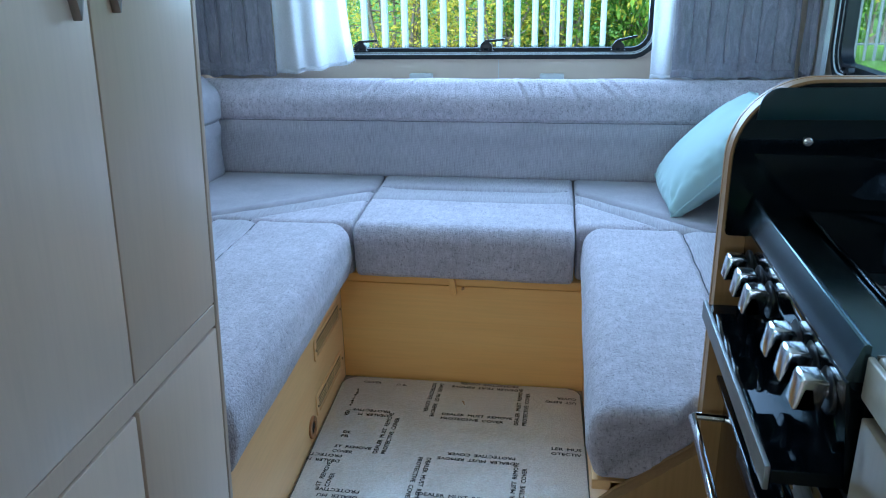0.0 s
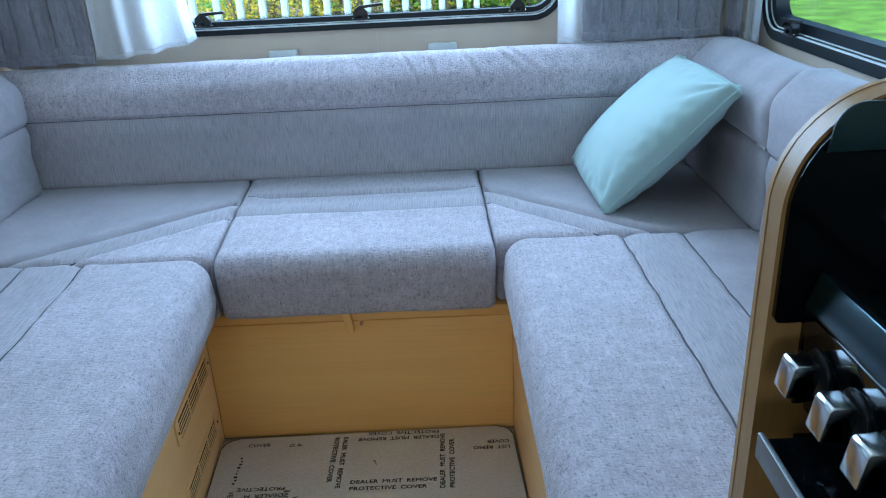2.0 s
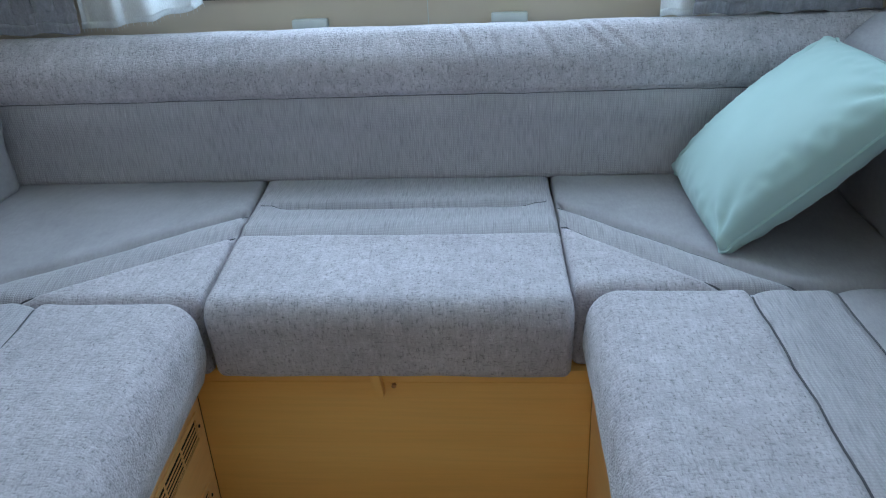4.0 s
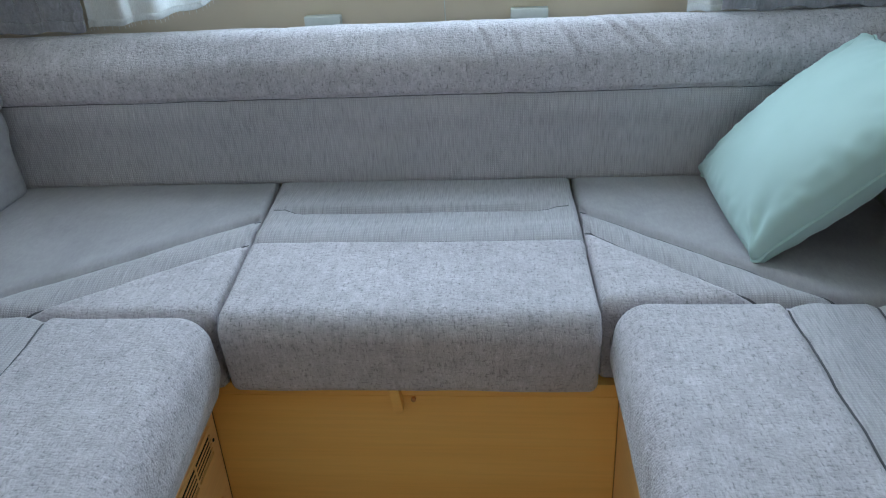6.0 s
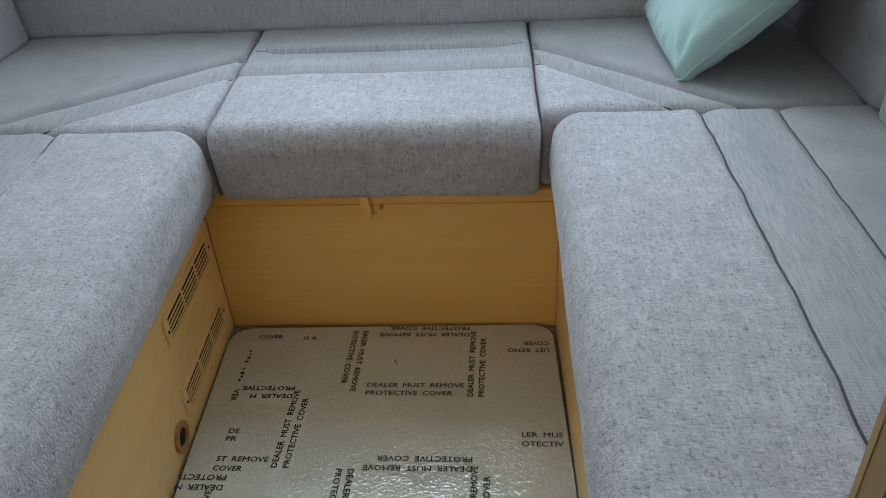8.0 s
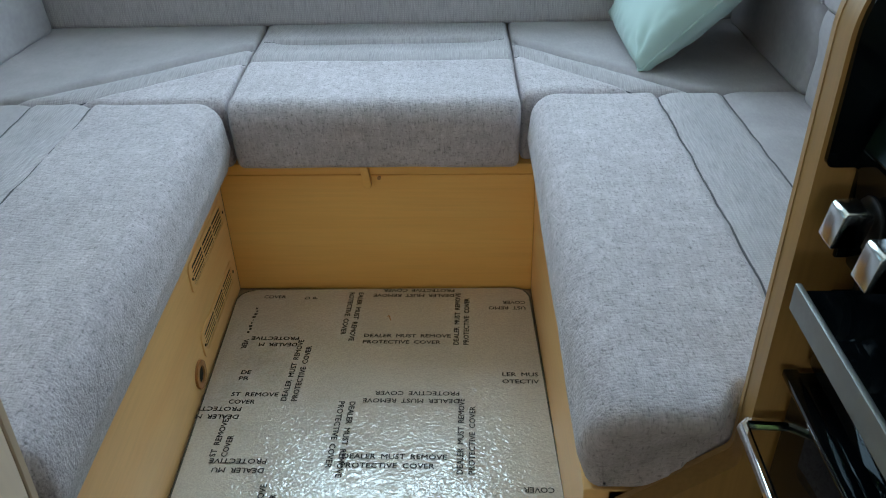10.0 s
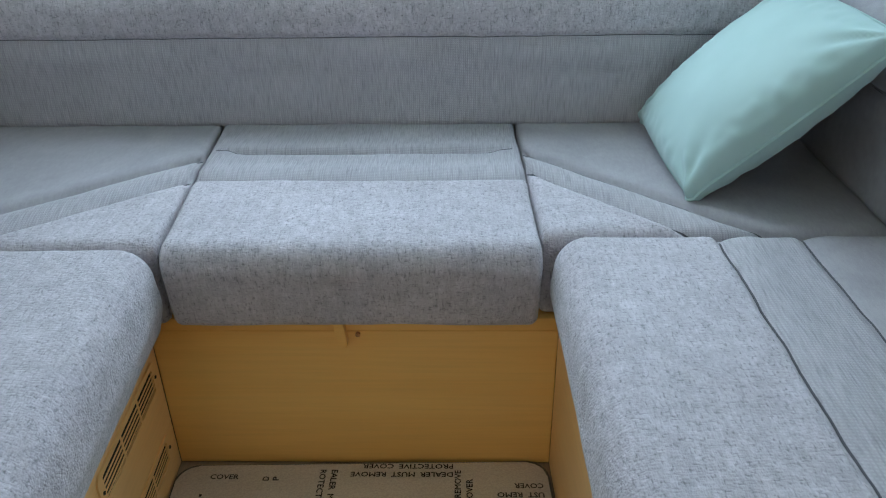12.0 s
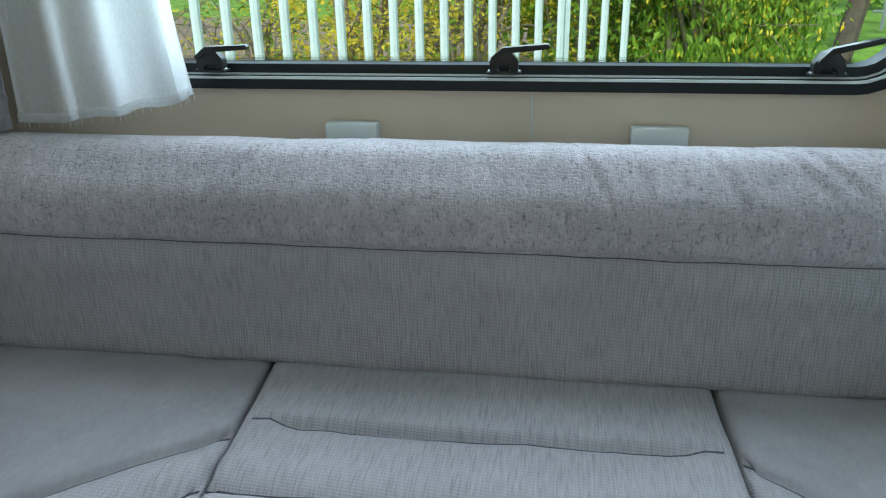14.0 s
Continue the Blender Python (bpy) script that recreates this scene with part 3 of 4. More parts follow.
window("window_2", "x", 1.01, 1, W_SIDE, "side caravan window in thick black rubber surround",
       [Matrix.Translation(Vector((0.998, y, 0.815))) @ pose(0, 0, 0, 0, 0, -90) for y in (2.40, 1.62)], 0.024)
window("window_3", "x", -1.01, -1, W_SIDE, "side caravan window behind grey curtains",
       [Matrix.Translation(Vector((-0.998, y, 0.815))) @ pose(0, 0, 0, 0, 0, 90) for y in (2.40, 1.62)], 0.024)

window("window_4", "x", 1.01, 1, W_KITCHEN, "kitchen window in black rubber above the worktop",
       [Matrix.Translation(Vector((0.998, y, 0.868))) @ pose(0, 0, 0, 0, 0, -90) for y in (0.98, 0.72)], 0.022)

# ---- bench bases ----
def bench_front(owner, axis, at, sign, a0, a1, wood):
    """Front board, and the lipped rail above it."""
    if axis == "y":
        part("front_board", box(a0, a1, at, at + 0.018, -0.012, 0.284, 0.0012, 1), wood, owner)
        part("top_rail", box(a0, a1, at - 0.005, at + 0.02, 0.2875, 0.312, 0.002), wood, owner)
    else:
        x0, x1 = sorted((at, at + 0.018 * sign))
        part("front_board", box(x0, x1, a0, a1, -0.012, 0.312, 0.0015, 1), wood, owner)


rear_base = thing("bench_base", (0, 2.14, 0), "light beech bench base with a turn catch under the seat", "bench base")
bench_front(rear_base, "y", 2.14, 1, -0.325, 0.352, BEECH_X)
part("seat_board", box(-0.325, 0.352, 2.145, 2.74, 0.295, 0.3125, 0.001, 1), BEECH_X, rear_base)
bm = prism(round_poly([(-0.0155, 0.312, 0.003), (0.001, 0.312, 0.003), (0.007, 0.262, 0.006), (-0.010, 0.262, 0.006)]), "y", 2.120, 2.136, 0.003)
part("turn_catch", bm, BEECH_X, rear_base, "small turned wooden catch")
part("catch_screw", prism([(0.022 + 0.004 * math.cos(a * 0.785), 0.279 + 0.004 * math.sin(a * 0.785)) for a in range(8)], "y", 2.134, 2.141), KNOT, rear_base)

left_base = thing("bench_base", (-0.66, 1.6, 0), "light beech bench base with two slotted air vents", "bench base")
bench_front(left_base, "x", -0.325, -1, 1.19, 2.14, BEECH_Y)
part("seat_board", box(-1.005, -0.327, 1.19, 2.74, 0.295, 0.3125, 0.001, 1), BEECH_Y, left_base)
right_base = thing("bench_base", (0.68, 1.7, 0), "light beech bench base under the long seat", "bench base")
bench_front(right_base, "x", 0.352, 1, 1.29, 2.14, BEECH_Y)
part("seat_board", box(0.354, 1.005, 1.29, 2.74, 0.295, 0.3125, 0.001, 1), BEECH_Y, right_base)


def air_vent(y0, y1, z0, z1):
    """A slotted plate: three fields of thin slats over a dark sheet."""
    v = thing("air_vent", (-0.325, (y0 + y1) / 2, z0), "beech-coloured slotted air vent screwed to the bench", "vent", "bench air vents")
    # no hole is cut: this sheet's dark colour is the shade inside
    part("backing", box(-0.3262, -0.3244, y0 + 0.02, y1 - 0.02, z0 + 0.010, z1 - 0.010), DARK, v)
    outer = rect(y0, y1, z0, z1, 0.014, 4)
    inner = rect(y0 + 0.018, y1 - 0.018, z0 + 0.009, z1 - 0.009, 0.004, 4)
    part("rim", ring(outer, inner, "x", -0.3248, -0.3216), BEECH_Y, v)
    w = (y1 - y0 - 0.036)
    for k in range(1, 3):
        c = y0 + 0.018 + w * k / 3
        part("divider", box(-0.3222, -0.3216, c - 0.003, c + 0.003, z0 + 0.009, z1 - 0.009), BEECH_Y, v)
    h = z1 - z0 - 0.018
    for k in range(4):
        c = z0 + 0.009 + h * (k + 1) / 5
        part("slat", box(-0.3222, -0.3217, y0 + 0.018, y1 - 0.018, c - 0.0021, c + 0.0021), BEECH_Y, v)
    for yy in (y0 + 0.010, y1 - 0.010):
        part("screw", prism([(yy + 0.003 * math.cos(a), (z0 + z1) / 2 + 0.003 * math.sin(a)) for a in [k * math.pi / 4 for k in range(8)]], "x", -0.3215, -0.3200), DARK, v)
    return v


air_vent(1.848, 2.120, 0.180, 0.242)
air_vent(1.832, 2.108, 0.036, 0.094)
plug = thing("wood_plug", (-0.325, 1.787, 0.038), "round reddish wooden grommet let into the bench front", "grommet")
circ = lambda r: [(1.787 + r * math.cos(k * math.pi / 12), 0.038 + r * math.sin(k * math.pi / 12)) for k in range(24)]
part("ring", ring(circ(0.028), circ(0.017), "x", -0.3255, -0.3195), KNOT, plug)
part("core", prism(circ(0.0165), "x", -0.3255, -0.3228), DARK, plug)

for o in right_base.children:
    if o.name.startswith("front_board"):
        for v in o.data.vertices:
            v.co.x += 0.035 * (2.14 - v.co.y)
for o in list(left_base.children) + [c for v in bpy.data.objects if v.name.startswith(("air_vent", "wood_plug")) for c in v.children]:
    if o.name.startswith("seat_board"):
        continue
    for v in o.data.vertices:
        v.co.x += 0.062 * (2.14 - v.co.y)

# ---- seat cushions ----
def long_cushion(side, inner, y0, y1, s1, s2, skew, fan=0.0):
    """A long seat: rolled inner edge, two seams along it."""
    lab = "long grey seat cushion with speckled front roll and creased seams"
    c = thing("seat_cushion", (side * 0.6, (y0 + y1) / 2, BASE), lab, "cushion", "lounge seat cushions")
    out = round_poly([(inner + 0.012, BASE, 0.018), (inner - 0.006, 0.375, 0.06), (inner + 0.003, SEAT, 0.074), (0.875, SEAT, 0.012), (0.875, BASE, 0.01)], 8)
    bm = sweep(out, lambda d, v, z: (side * d, v, z), y0, y1, 0.022, 0.009, 0.011)
    if side > 0:
        for v in bm.verts:
            s = (v.co.y - 1.815) * 0.62 + (v.co.z - 0.415) * 0.78
            t = (v.co.y - 1.815) * 0.78 - (v.co.z - 0.415) * 0.62
            if v.co.y < 1.36:
                k = max(0.0, min(1.0, (0.495 - v.co.x) / 0.03))
                v.co.y += (0.012 * (1 - k) - 0.042 * k * max(0, (v.co.z - BASE) / (SEAT - BASE))) * (1.36 - v.co.y) / 0.075
            if v.co.x < 0.40 and v.co.z > 0.33:
                v.co.x += 0.005 * math.exp(-(t / 0.006) ** 2 - (s / 0.03) ** 2)
    seams = [((side * s1, 0, 0), (side, 0, 0), up_zone), ((side * s2, 0, 0), (side, 0, 0), up_zone, lambda c: 0.55)]
    upholster(bm, seams, lambda p: 0 if abs(p.x) < s1 else (1 if abs(p.x) < s2 else 2),
              [("front_roll", CHENILLE), ("seat_insert", RIBBED), ("rear_panel", PANEL)], c, seed=3 + side, depth=0.0125, hw=0.0007, back=0.0022)
    for o in c.children:
        for v in o.data.vertices:
            v.co.x += (skew + fan * max(0.0, 1 - (abs(v.co.x) - inner) / 0.2)) * (2.1 - v.co.y)
    return c


long_cushion(1, 0.337, 1.285, 2.138, 0.580, 0.702, 0.012)
long_cushion(-1, 0.272, 1.20, 2.104, 0.530, 0.650, 0.055, 0.015)

mid = thing("seat_cushion", (0, 2.34, BASE), "grey centre seat cushion with ribbed insert and speckled front roll", "cushion", "lounge seat cushions")


def mid_place(d, v, z):
    k = (2.6 - d) / 0.5
    lo, hi = -0.300 + 0.034 * k, 0.302 + 0.013 * k
    return (lo + (hi - lo) * v, d, z)


out = round_poly([(2.105, BASE, 0.02), (2.080, 0.464, 0.040), (2.64, SEAT, 0.01), (2.64, BASE, 0.01)], 8)
# ends are rounded in metres, so draw it at full width and slant it afterwards
bm = sweep(out, lambda d, v, z: (v, d, z), -0.300, 0.302, 0.016)
for v in bm.verts:
    v.co.x = mid_place(v.co.y, (v.co.x + 0.300) / 0.602, 0)[0]
# the rear seam stops short of both ends and hooks backwards there
to_end = lambda co: min(co.x + 0.268, 0.286 - co.x)
inner_zone = lambda co, n: n.z > 0.35 and to_end(co) > 0
tuck = lambda co: max(0.0, min(1.0, to_end(co) / 0.05)) ** 0.7
hook = lambda co: -0.010 * math.exp(-(max(0.0, to_end(co)) / 0.025) ** 2)
upholster(bm, [((0, 2.348, 0), (0, 1, 0), up_zone), ((0, 2.474, 0), (0, -1, 0), inner_zone, tuck, hook)],
          lambda p: 0 if p.y < 2.348 else (1 if p.y < 2.474 else 2),
          [("front_roll", CHENILLE), ("seat_insert", RIBBED), ("rear_panel", RIBBED)], mid, seed=7, depth=0.0135, sway=0.7)


def corner_cushion(side, x_in, y0, sa, sb):
    """A corner seat with two slanting seams; sa, sb: each seam's two ends."""
    c = thing("seat_cushion", (side * 0.57, 2.36, BASE), "grey corner seat cushion with two slanting creased seams", "cushion", "lounge seat cushions")
    out = round_poly([(y0, BASE, 0.01), (y0 - 0.004, SEAT - 0.004, 0.026), (2.64, SEAT, 0.01), (2.64, BASE, 0.01)], 6)
    bm = sweep(out, lambda d, v, z: (side * v, d, z), x_in, 0.875, 0.014)
    if side < 0:
        for v in bm.verts:
            if abs(v.co.x) < 0.42:
                v.co.x += 0.032 * (2.6 - v.co.y) / 0.5 * (0.42 - abs(v.co.x)) / 0.12
    else:
        for v in bm.verts:
            if abs(v.co.x) < 0.42:
                v.co.x += 0.013 * (2.6 - v.co.y) / 0.5 * (0.42 - abs(v.co.x)) / 0.115
    seams = []
    for (xa, ya), (xb, yb) in (sa, sb):
        d = Vector((xb - xa, yb - ya, 0))
        nrm = Vector((-d.y, d.x, 0)).normalized()
        if nrm.y < 0:
            nrm = -nrm
        seams.append(((xa, ya, 0), tuple(nrm if seams else -nrm), up_zone))
    def piece(p):
        k = [(p - Vector(s[0])).dot(Vector(s[1])) for s in seams]
        return 0 if k[1] < 0 else (1 if k[0] > 0 else 2)
    upholster(bm, seams, piece, [("front_corner", CHENILLE), ("slanting_insert", RIBBED), ("rear_panel", PANEL)], c, seed=11 + side, depth=0.013, hw=0.0009, back=0.0030)


corner_cushion(1, 0.306, 2.146, ((0.303, 2.475), (0.640, 2.163)), ((0.313, 2.377), (0.532, 2.158)))
corner_cushion(-1, 0.304, 2.112, ((-0.278, 2.457), (-0.668, 2.154)), ((-0.269, 2.362), (-0.548, 2.138)))

# ---- backrests ----
def backrest(name_at, place, v0, v1, f, label, seam_p, seam_n, cloth=RIBBED, wrinkles=(), seed=1, r=0.03, top=0.768):
    """f: depth of the face; the pad is plain below its seam and rolls over above it."""
    b = thing("back_cushion", name_at, label, "cushion", "lounge back cushions")
    out = round_poly([(f, SEAT - 0.006, 0.016), (f + 0.006, 0.56, 0.2), (f - 0.002, 0.645, 0.06), (f - 0.010, top - 0.055, 0.06), (f + 0.045, top + 0.004, 0.045), (f + 0.105, top, 0.03), (f + 0.150, top - 0.055, 0.03), (f + 0.152, SEAT - 0.006, 0.01)], 6)
    bm = sweep(out, place, v0, v1, r, 0.012, 0.0042 if wrinkles else 0.016)
    if wrinkles:
        for v in bm.verts:
            if v.co.z > 0.70:
                for wx, slope, amp in wrinkles:
                    s = v.co.x - wx + slope * (2.70 - v.co.y + 0.77 - v.co.z)
                    w = math.exp(-(s / 0.0052) ** 2) - 0.6 * math.exp(-((s - 0.012) / 0.007) ** 2)
                    env = math.exp(-((v.co.z - 0.748) / 0.034) ** 2)
                    v.co.y += 0.9 * amp * w * env
                    v.co.z -= 0.45 * amp * w * env
    zone = lambda co, n: True
    upholster(bm, [(seam_p, seam_n, zone)], lambda p: 0 if p.z < 0.645 else 1, [("lower_panel", cloth), ("head_roll", CHENILLE if cloth is RIBBED else cloth)], b, wrinkle=0.002, seed=seed, depth=0.009, sway=0.25, hw=0.0007, back=0.0007)
    return b


backrest((0, 2.68, SEAT), lambda d, v, z: (v, d, z), -0.985, 0.985, 2.603, "long grey rear back cushion with a speckled head roll",
         (0, 0, 0.645), (0, 0, -1), RIBBED,
         [(-0.30, 0.5, 0.004), (-0.265, 0.5, 0.004), (-0.17, 0.5, 0.0035), (0.10, -0.35, 0.005), (0.17, -0.2, 0.003), (0.25, -0.4, 0.0045), (0.33, -0.6, 0.005), (0.36, -0.7, 0.005), (-0.05, 0.2, 0.002)], 2)
backrest((-0.9, 2.0, SEAT), lambda d, v, z: (-d, v, z), 1.21, 2.602, 0.838, "smooth grey velour side back cushion with a rounded head roll",
         (0, 0, 0.645), (0, 0, -1), PANEL, (), 4, 0.035, 0.79)
backrest((0.9, 2.35, SEAT), lambda d, v, z: (d, v, z), 2.088, 2.602, 0.838, "smooth grey velour corner back cushion behind the scatter cushion",
         (0, 0, 0.638), (0, 0, -1), PANEL, (), 5, 0.03, 0.785)
backrest((0.9, 1.7, SEAT), lambda d, v, z: (d, v, z), 1.29, 2.084, 0.835, "smooth grey velour side back cushion with a full head roll",
         (0, 0, 0.638), (0, 0, -1), PANEL, (), 6, 0.022, 0.80)
for x in (-0.204, 0.223):
    k = thing("cushion_clip", (x, 2.775, 0.765), "pale grey plastic clip holding the back cushion", "clip", "back cushion clips")
    part("plate", box(x - 0.038, x + 0.038, 2.755, 2.779, 0.748, 0.776, 0.003), CLIP, k)

# ---- scatter cushion ----
def scatter_cushion(a, b, c, d):
    """A square filled cover between four corners, thick in the middle and pinched at the corners."""
    a, b, c, d = (Vector(p) for p in (a, b, c, d))
    m = (a + b + c + d) / 4
    b, c, d = (m + (p - m) * 1.02 for p in (b, c, d))
    inset = lambda q: 0.078 * (1 - math.exp(-(min(q, 1 - q) / 0.055) ** 2)) - 0.030 * math.sin(math.pi * q)
    o = thing("scatter_cushion", (a + b + c + d) / 4 - Vector((0, 0, 0.14)), "pale aqua satin scatter cushion with piped edge", "cushion")
    nrm = (d - a).cross(b - a).normalized()
    if nrm.x > 0:
        nrm = -nrm
    N = 72
    bm = bmesh.new()
    grids = []
    for sgn in (1, -1):
        g = []
        for i in range(N + 1):
            row = []
            for j in range(N + 1):
                u, v = i / N, j / N
                # edges bow inward between the corners
                uu = 0.5 + (u - 0.5) * (1 - inset(v))
                vv = 0.5 + (v - 0.5) * (1 - inset(u))
                p = a.lerp(b, uu).lerp(d.lerp(c, uu), vv)
                e = max(0.0, 16 * u * (1 - u) * v * (1 - v))
                t = 0.079 * e ** 0.39
                near = min(u, 1 - u, v, 1 - v)
                # gathers along the piped edge
                t *= 1 + 0.34 * min(1.0, near * 12) * math.exp(-(near / 0.075) ** 2) * noise.noise(Vector((u * 15, v * 15, 3 + sgn)))
                for cu, cv in ((0, 0), (1, 0), (0, 1), (1, 1)):
                    du, dv = abs(u - cu), abs(v - cv)
                    r = math.hypot(du, dv)
                    ang = math.atan2(dv, du + 1e-6)
                    t *= 1 + 0.24 * math.exp(-(r / 0.19) ** 2) * math.sin(ang * 11 + cu * 2 + cv) * min(1.0, near * 9)
                    t += 0.009 * math.exp(-(r / 0.055) ** 2) * min(1, near * 30)
                    p = p.lerp(m, 0.065 * max(0.0, 1 - r / 0.05))
                t *= 1 + 0.06 * noise.noise(Vector((u * 2.6, v * 3.2, 5 + sgn)))
                if sgn < 0:
                    t *= 0.86
                if sgn > 0:
                    row.append(bm.verts.new(p + nrm * (0.0 if near == 0 else t)))
                else:
                    row.append(grids[0][i][j] if near == 0 else bm.verts.new(p - nrm * t))
            g.append(row)
        grids.append(g)
        for i in range(N):
            for j in range(N):
                bm.faces.new((g[i][j], g[i + 1][j], g[i + 1][j + 1], g[i][j + 1]))
    part("cover", bm, AQUA, o, angle=178)
    rim = []
    for k in range(4 * N):
        s, f = divmod(k, N)
        u, v = ((f / N, 0), (1, f / N), (1 - f / N, 1), (0, 1 - f / N))[s]
        uu = 0.5 + (u - 0.5) * (1 - inset(v))
        vv = 0.5 + (v - 0.5) * (1 - inset(u))
        r = min(math.hypot(u - cu, v - cv) for cu in (0, 1) for cv in (0, 1))
        rim.append(a.lerp(b, uu).lerp(d.lerp(c, uu), vv).lerp(m, 0.065 * max(0.0, 1 - r / 0.05)))
    part("piping", tube(rim, 0.0034, 6, closed=True), AQUA, o)


scatter_cushion((0.560, 2.241, 0.459), (0.551, 2.594, 0.477), (0.806, 2.545, 0.752), (0.814, 2.168, 0.752))

# ---- curtains ----
def curtain(name, path, z0, z1, mat, pleats, amp, label, group, sag=0.0, hem=True, flare=0.0, seed=0):
    """Cloth hanging along a path of (x, y) points, in soft pleats."""
    pts = [Vector(p) for p in path]
    L = [0]
    for p, q in zip(pts, pts[1:]):
        L.append(L[-1] + (q - p).length)
    c = thing(name, (*pts[0], z0), label, "curtain", group)
    def at(s):
        s = max(0, min(L[-1], s))
        for k in range(len(pts) - 1):
            if s <= L[k + 1] + 1e-9:
                f = (s - L[k]) / (L[k + 1] - L[k])
                d = (pts[k + 1] - pts[k]).normalized()
                return pts[k].lerp(pts[k + 1], f), Vector((d.y, -d.x))
    NU, NV = int(L[-1] / (0.0028 if mat is VELVET else 0.005)) + 4, 44
    bm = bmesh.new()
    rows = []
    for j in range(NV + 1):
        w = (j / NV) ** 1.6
        row = []
        for i in range(NU + 1):
            u = i / NU
            p, n = at(L[-1] * u)
            h = 1 - w
            fold = math.sin(u * pleats * 2 * math.pi + 1.3 * noise.noise(Vector((u * 3, seed, w)))) * amp * (0.8 + 0.5 * noise.noise(Vector((u * 5, seed + 3, 0))))
            fold += amp * 0.35 * noise.noise(Vector((u * 9, w * 4, seed)))
            z = z0 + (z1 - z0) * w
            if mat is VELVET:
                # stitched tucks, and the stitching over the hem
                k = (L[-1] * u + 0.006 * noise.noise(Vector((u * 4, seed, 1)))) / 0.047
                fold -= 0.0075 * math.exp(-((k - round(k)) * 0.047 / 0.0040) ** 2) * min(1.0, max(0.15, (z - z0 - 0.03) / 0.03))
                fold -= 0.0035 * math.exp(-((z - z0 - 0.042) / 0.004) ** 2)
                fold += 0.005 * noise.noise(Vector((L[-1] * u * 26, z * 11, seed + 9))) + 0.0025 * noise.noise(Vector((L[-1] * u * 75, z * 50, seed + 2)))
            z += sag * (u if flare >= 0 else 1 - u) ** 2 * h ** 6
            z += 0.004 * math.sin(u * pleats * 2 * math.pi) * h ** 8
            q = p + n * fold
            side = flare * h ** 3 * 0.4 * (u if flare > 0 else (1 - u))
            d = (pts[-1] - pts[0]).normalized()
            q += d * side
            row.append(bm.verts.new((q.x, q.y, z)))
        rows.append(row)
    for a, b in zip(rows, rows[1:]):
        for i in range(NU):
            bm.faces.new((a[i], a[i + 1], b[i + 1], b[i]))
    keep = [[tuple(v.co) for v in row] for row in rows[:4 if mat is NET else 5]]
    o = part("cloth", bm, mat, c)
    sm = o.modifiers.new("thick", 'SOLIDIFY')
    sm.thickness = 0.004 if mat is VELVET else 0.0012
    if hem:
        bm = bmesh.new()
        low = [[bm.verts.new(p) for p in row] for row in keep]
        for a, b in zip(low, low[1:]):
            for i in range(len(a) - 1):
                bm.faces.new((a[i], a[i + 1], b[i + 1], b[i]))
        h = part("hem", bm, mat, c)
        h.modifiers.new("thick", 'SOLIDIFY').thickness = 0.007 if mat is VELVET else 0.003
    if mat is NET and sag > 0:
        bm = bmesh.new()
        for k in range(0, len(keep[0]), 2):
            a = Vector(keep[0][k])
            tube([a, a + Vector((0.001, -0.001, -0.0075))], 0.0006, 4, bm)
        part("fringe", bm, RAILMAT, c, "short white fringe along the hem")
    return c


G1 = "lounge curtains"
curtain("curtain", [(-0.945, 2.665), (-0.668, 2.672)], 0.780, 1.8, VELVET, 3.0, 0.006, "dark grey crushed velvet curtain beside the rear window", G1, seed=1)
curtain("net_curtain", [(-0.675, 2.700), (-0.452, 2.712)], 0.782, 1.8, NET, 3.2, 0.015, "sheer white net curtain beside the rear window", G1, sag=0.04, flare=0.11, seed=2)
curtain("curtain", [(0.583, 2.672), (0.925, 2.665)], 0.776, 1.8, VELVET, 3.5, 0.006, "dark grey crushed velvet curtain beside the rear window", G1, seed=3)
curtain("net_curtain", [(0.522, 2.700), (0.86, 2.712)], 0.768, 1.8, NET, 5, 0.007, "sheer white net curtain beside the rear window", G1, sag=-0.014, seed=4)
curtain("curtain", [(0.945, 2.68), (0.955, 2.60)], 0.770, 1.8, VELVET, 1.5, 0.008, "dark grey curtain end in the corner", G1, seed=5)
curtain("net_curtain", [(0.968, 2.605), (0.972, 2.525)], 0.775, 1.8, NET, 1.5, 0.006, "sheer white net curtain beside the side window", G1, seed=6)
curtain("curtain", [(-0.955, 2.655), (-0.955, 2.30)], 0.775, 1.8, VELVET, 4.0, 0.009, "dark grey velvet curtain beside the side window", G1, seed=7)
for pth in ([(-0.96, 2.69, 1.805), (0.96, 2.69, 1.805)], [(0.965, 2.68, 1.805), (0.965, 1.3, 1.805)], [(-0.965, 2.68, 1.805), (-0.965, 1.3, 1.805)]):
    k = thing("curtain_rail", pth[0], "slim white curtain rail fixed above the window", "curtain rail")
    part("rail", tube(pth, 0.007), RAILMAT, k)

# ---- carpet under printed film ----
carpet = thing("carpet_mat", (0, 1.65, -0.014), "pale loop carpet under clear printed protective film", "carpet")
outl = round_poly([(-0.258, 1.22, 0.01), (0.388, 1.22, 0.01), (0.343, 2.132, 0.035), (-0.318, 2.118, 0.035)], 6)
part("filmed_carpet", prism(outl, "z", -0.013, -0.001, 0.003), FILM, carpet)
part("edge_binding", tube([(u, v, -0.006) for u, v in resample(outl, 0.04)], 0.0048, 8, closed=True), BINDING, carpet, "stitched edge binding, darkened for the shade along the boards")


